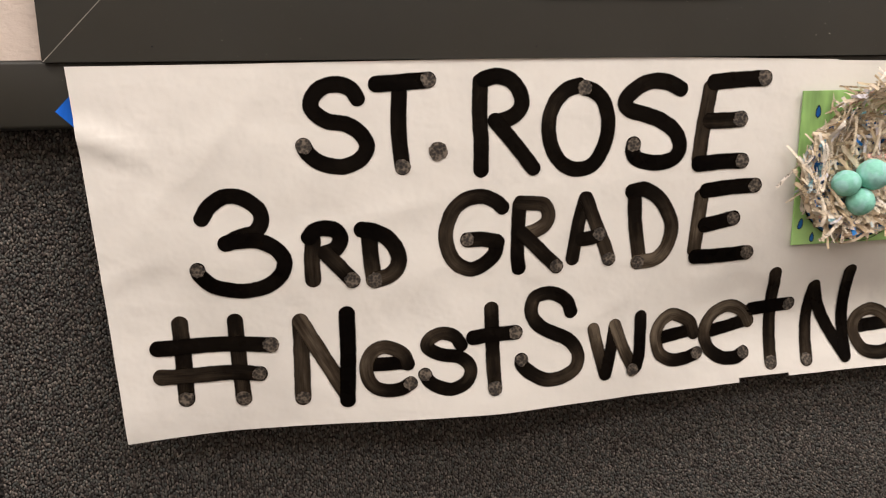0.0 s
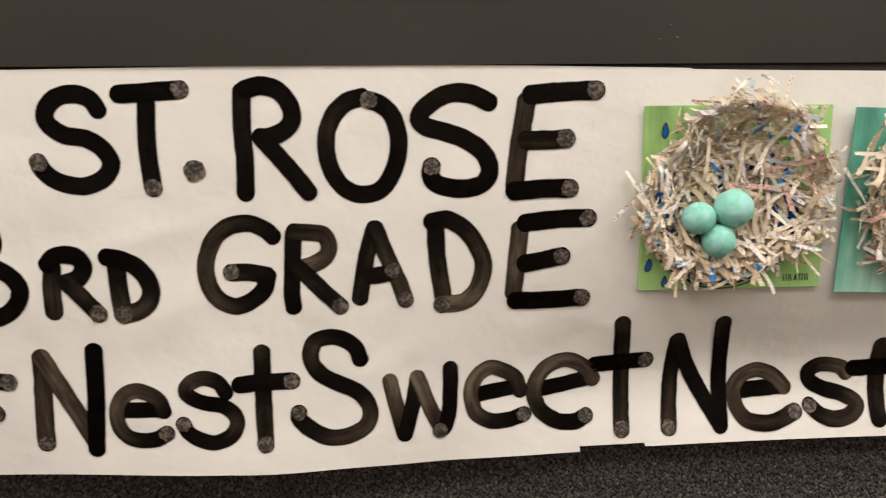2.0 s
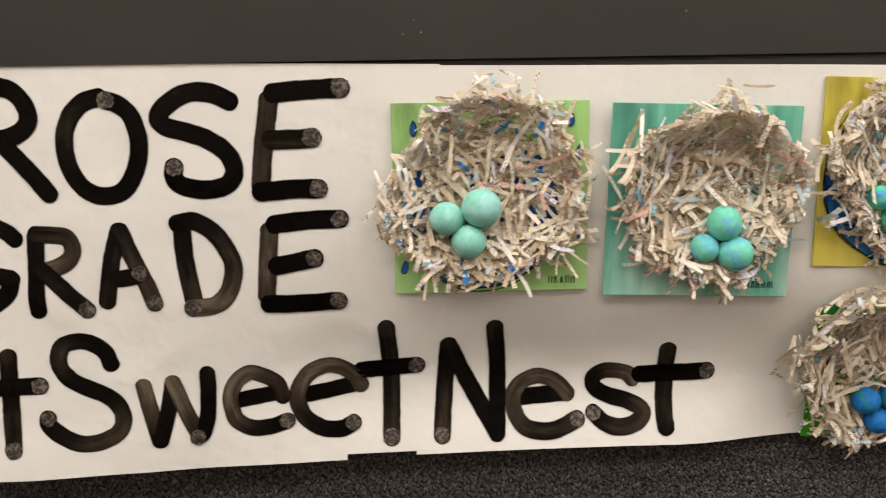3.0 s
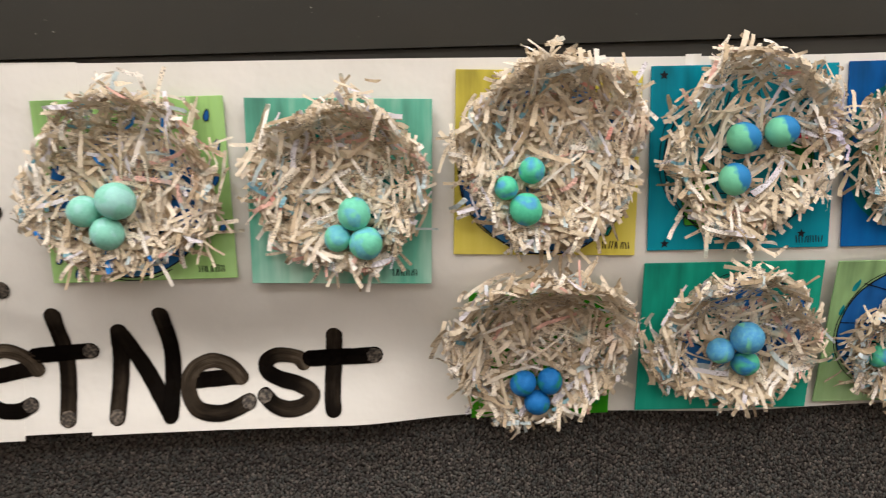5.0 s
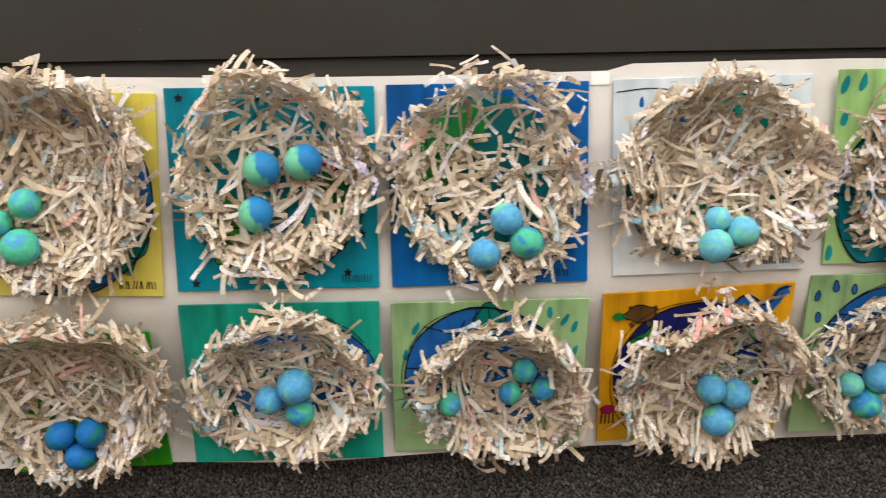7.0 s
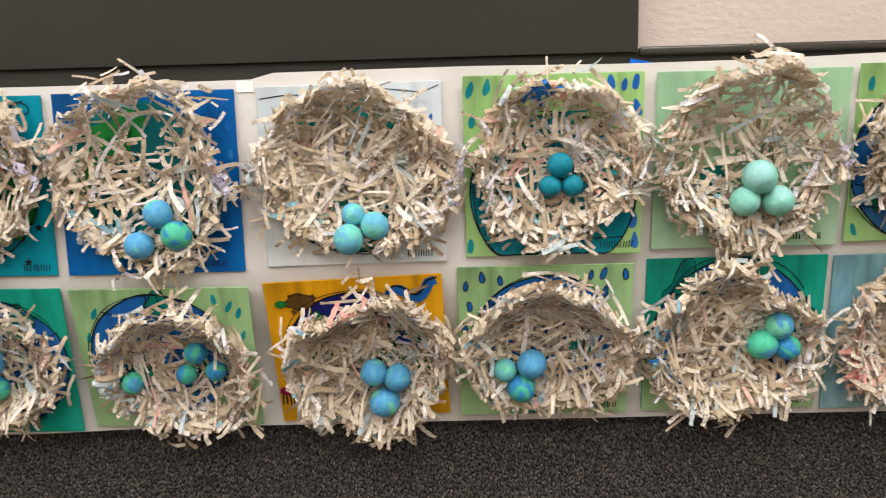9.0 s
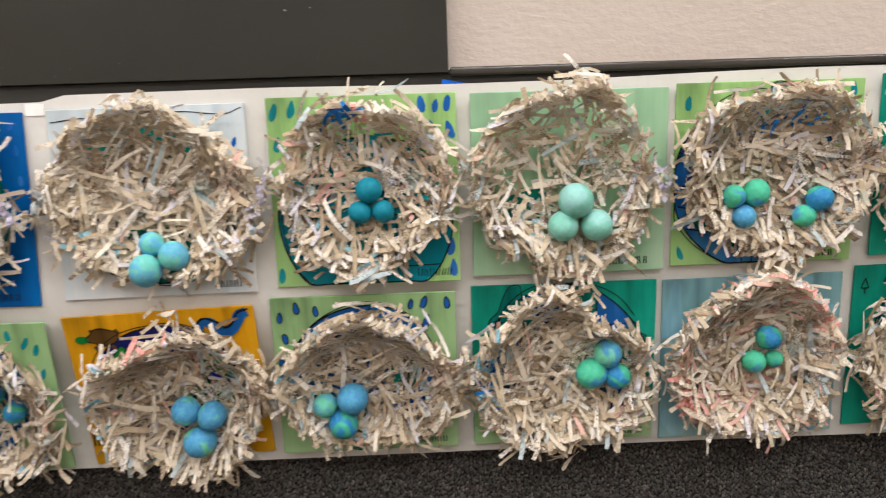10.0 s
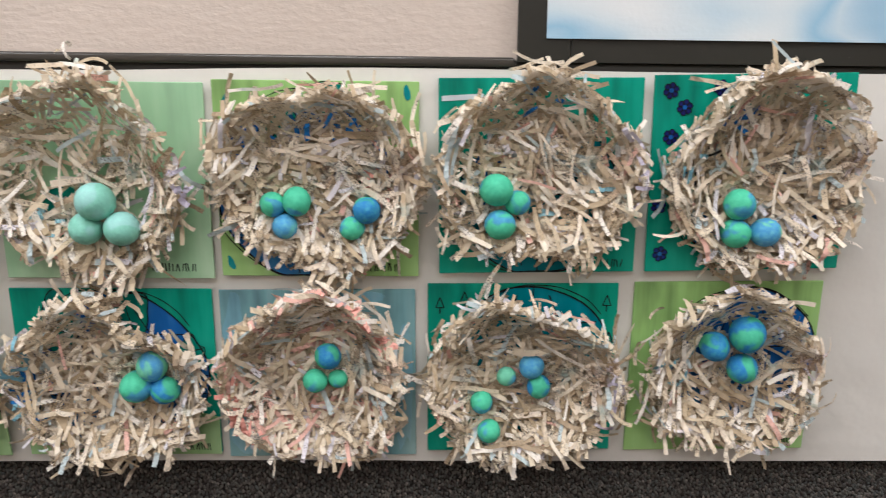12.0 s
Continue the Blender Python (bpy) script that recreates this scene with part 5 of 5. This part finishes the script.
c = card(2.5225, 0.712, 0.194, 0.184, SAGE, "sage green card with blue outlined raindrops", 0)
globe(c, 0.0, 0.0, 0.08, GLOBE_BLUE, LAND_TEAL, 4, 4, 24)
for u, v in ((-0.088, 0.07), (-0.07, 0.08), (-0.084, 0.046), (-0.05, 0.076), (0.05, 0.08), (0.064, 0.082), (0.066, 0.06), (0.088, 0.08), (0.09, -0.01), (0.09, -0.04), (-0.09, 0.02)):
    drop(c, u, v, 0.0068, DROP_BLUE, lean=0.15)
signature(c, 0.055, -0.085, 0.03)
nest(2.524, 0.711, 0.085, 0.077, 0.045, 35, NEST, count=480, gap=0.15,
     eggs=[(2.507, 0.694, 0.0165), (2.477, 0.686, 0.0130), (2.495, 0.665, 0.0160)], clay=(CLAY_BLUE, CLAY_SOFT, CLAY_MIX), tufts=[(60, 1.05, 8, 0.014), (180, 1.02, 8, 0.012)], accents=[(DROP_WASH, 10, 220, 40, 0.75, 1.00)])

c = card(2.738, 0.7135, 0.201, 0.182, JADE, "jade and lime card with an outlined blue earth", 0)
flat([(-0.1, -0.093), (0.1, -0.093), (0.1, -0.05), (0.0, -0.02), (-0.1, -0.03)], -0.0002, SAGE, c, "painted_patch")
globe(c, 0.0, -0.004, 0.092, GLOBE_BLUE, LAND_TEAL, 3, 5, 25)
signature(c, 0.06, -0.088, 0.03)
nest(2.734, 0.712, 0.087, 0.087, 0.042, 36, NEST, count=460, gap=0.12,
     eggs=[(2.781, 0.730, 0.0150), (2.764, 0.708, 0.0160), (2.792, 0.704, 0.0140)], clay=(CLAY_BLUE, CLAY_GREEN, CLAY_MIX), accents=[(DROP_WASH, 12, 180, 25, 0.85, 1.05), (SCRAP_BLUE, 5, 165, 20, 0.85, 1.0)], tufts=[(80, 1.08, 12, 0.016), (175, 1.05, 14, 0.014), (270, 1.06, 8, 0.014)], notch=(50, 0.26))

c = card(2.945, 0.711, 0.198, 0.186, STEEL, "blue-grey washed card under a nest", -0.5)
for u, v, w, h in ((-0.085, 0.03, 0.012, 0.06), (0.088, -0.02, 0.010, 0.065), (-0.08, -0.07, 0.016, 0.02), (0.03, 0.085, 0.05, 0.006)):
    flat(clip(ellipse(u, v, w, h, 18, 0.4, u), 0.099, 0.092), -0.0003, DROP_WASH, c, "painted_patch")
nest(2.942, 0.717, 0.087, 0.082, 0.045, 37, "bowl nest of cream and pink paper shreds on a card", PINK_SHREDS, count=640, gap=0,
     eggs=[(2.956, 0.740, 0.0130), (2.942, 0.713, 0.0120), (2.965, 0.714, 0.0095)], clay=(CLAY_MIX, CLAY_GREEN, CLAY_GREEN), accents=[(SCRAP_PINK, 22, 45, 16, 0.9, 1.05), (SCRAP_PINK, 26, 215, 22, 0.88, 1.05)])

c = card(3.154, 0.718, 0.195, 0.187, JADE, "jade green card with outlined trees and a teal earth", -0.4)
globe(c, 0.01, 0.01, 0.082, GLOBE_TEAL, GLOBE_BLUE, 2, 3, 26)
for u, v in ((-0.085, 0.068), (-0.06, 0.074), (0.086, 0.07), (0.09, 0.03)):
    tree(c, u, v)
signature(c, 0.06, -0.088, 0.026)
nest(3.154, 0.712, 0.092, 0.083, 0.045, 38, NEST, count=520, gap=0.05,
     eggs=[(3.162, 0.729, 0.0125), (3.137, 0.717, 0.0100), (3.170, 0.707, 0.0120), (3.112, 0.689, 0.0115), (3.120, 0.658, 0.0120)], clay=(CLAY_BLUE, CLAY_BLUE, CLAY_MIX, CLAY_GREEN, CLAY_GREEN), accents=[(LAVENDER, 6, 0, 20, 0.9, 1.05)])

c = card(3.3655, 0.7195, 0.195, 0.19, LIME, "lime green card with a painted blue earth", -0.6)
globe(c, 0.02, 0.01, 0.078, GLOBE_BLUE, None, 0, 2, 27)
signature(c, 0.055, -0.088, 0.03)
nest(3.368, 0.725, 0.081, 0.082, 0.042, 39, NEST, count=450, gap=0.3,
     eggs=[(3.378, 0.766, 0.0180), (3.347, 0.752, 0.0150), (3.378, 0.728, 0.0155)], clay=CLAY_MIX, accents=[(DROP_WASH, 6, 200, 60, 0.50, 0.95)])


# ---- what hangs above the rail ----
def watercolour():
    n = Nodes("watercolour_sky", rough=0.8)
    mp = n.noise(3.2, 3, 0.45, stretch=(1, 1, 1.8))
    n.colour(n.ramp(mp, [(0.36, lin(236, 236, 234)), (0.46, lin(206, 222, 230)), (0.52, lin(150, 192, 218)), (0.56, lin(196, 216, 228)), (0.66, lin(130, 180, 212))]))
    n.bump(n.noise(220, 2), 0.3, 0.0006)
    return n.m


sheet_wc = part("watercolour_sheet", box(3.166, 3.75, -0.0048, -0.0036, 1.0505, 1.42), watercolour())
tagged(sheet_wc, "watercolour sheet of a pale blue sky pinned to a frame", "painting")
round_sheet = tagged(new("paper_cutout"), "white paper with rounded corners pinned to the dark frame", "paper")
o = ellipse(0.827, 1.132, 0.065, 0.038, 12, a0=180, a1=270) + ellipse(1.020, 1.132, 0.045, 0.038, 12, a0=270, a1=360) + [(1.065, 1.3), (0.762, 1.3)]
part("sheet", prism(o, -0.0062, -0.0048), WHITE, round_sheet)
part("red_shape", prism([(1.040, 1.100), (1.053, 1.096), (1.072, 1.14), (1.042, 1.14)], -0.0075, -0.0063), RED, round_sheet)

# ---- ceiling lights ----
glow = Nodes("lamp_diffuser", rough=0.4)
glow.colour((0.9, 0.9, 0.9))
glow.b.inputs["Emission Color"].default_value = (*LIGHT_RGB, 1)
glow.b.inputs["Emission Strength"].default_value = 1.0
for x, y, watts in [(x, y, w) for x in LIGHTS_X for y, w in LIGHT_ROWS]:
    fixture = tagged(new("ceiling_light"), "recessed rectangular ceiling light panel", "ceiling light", "ceiling lights")
    part("diffuser", box(x - 0.58, x + 0.58, y - 0.28, y + 0.28, 2.685, 2.698), glow.m, fixture)
    for u0, u1, v0, v1 in ((-0.61, 0.61, -0.31, -0.28), (-0.61, 0.61, 0.28, 0.31), (-0.61, -0.58, -0.28, 0.28), (0.58, 0.61, -0.28, 0.28)):
        part("frame", box(x + u0, x + u1, y + v0, y + v1, 2.68, 2.7), WHITE, fixture)
    lamp = bpy.data.lights.new("ceiling_lamp", "AREA")
    lamp.shape, lamp.size, lamp.size_y = "RECTANGLE", 1.15, 0.55
    lamp.energy, lamp.color = watts, LIGHT_RGB
    ob = new("ceiling_lamp", lamp)
    ob.location = (x, y, LIGHT_Z)

# ---- small white tabs behind the upper edge of the banner ----
for x, z, w in ((1.835, 1.0092, 0.016), (2.205, 1.0048, 0.018)):
    tab = part("tape_tab", box(x - w / 2, x + w / 2, -0.0022, -0.0014, z - 0.007, z + 0.0045), WHITE)
    tagged(tab, "short white tab of masking tape on the banner's edge", "tape", "banner tape")
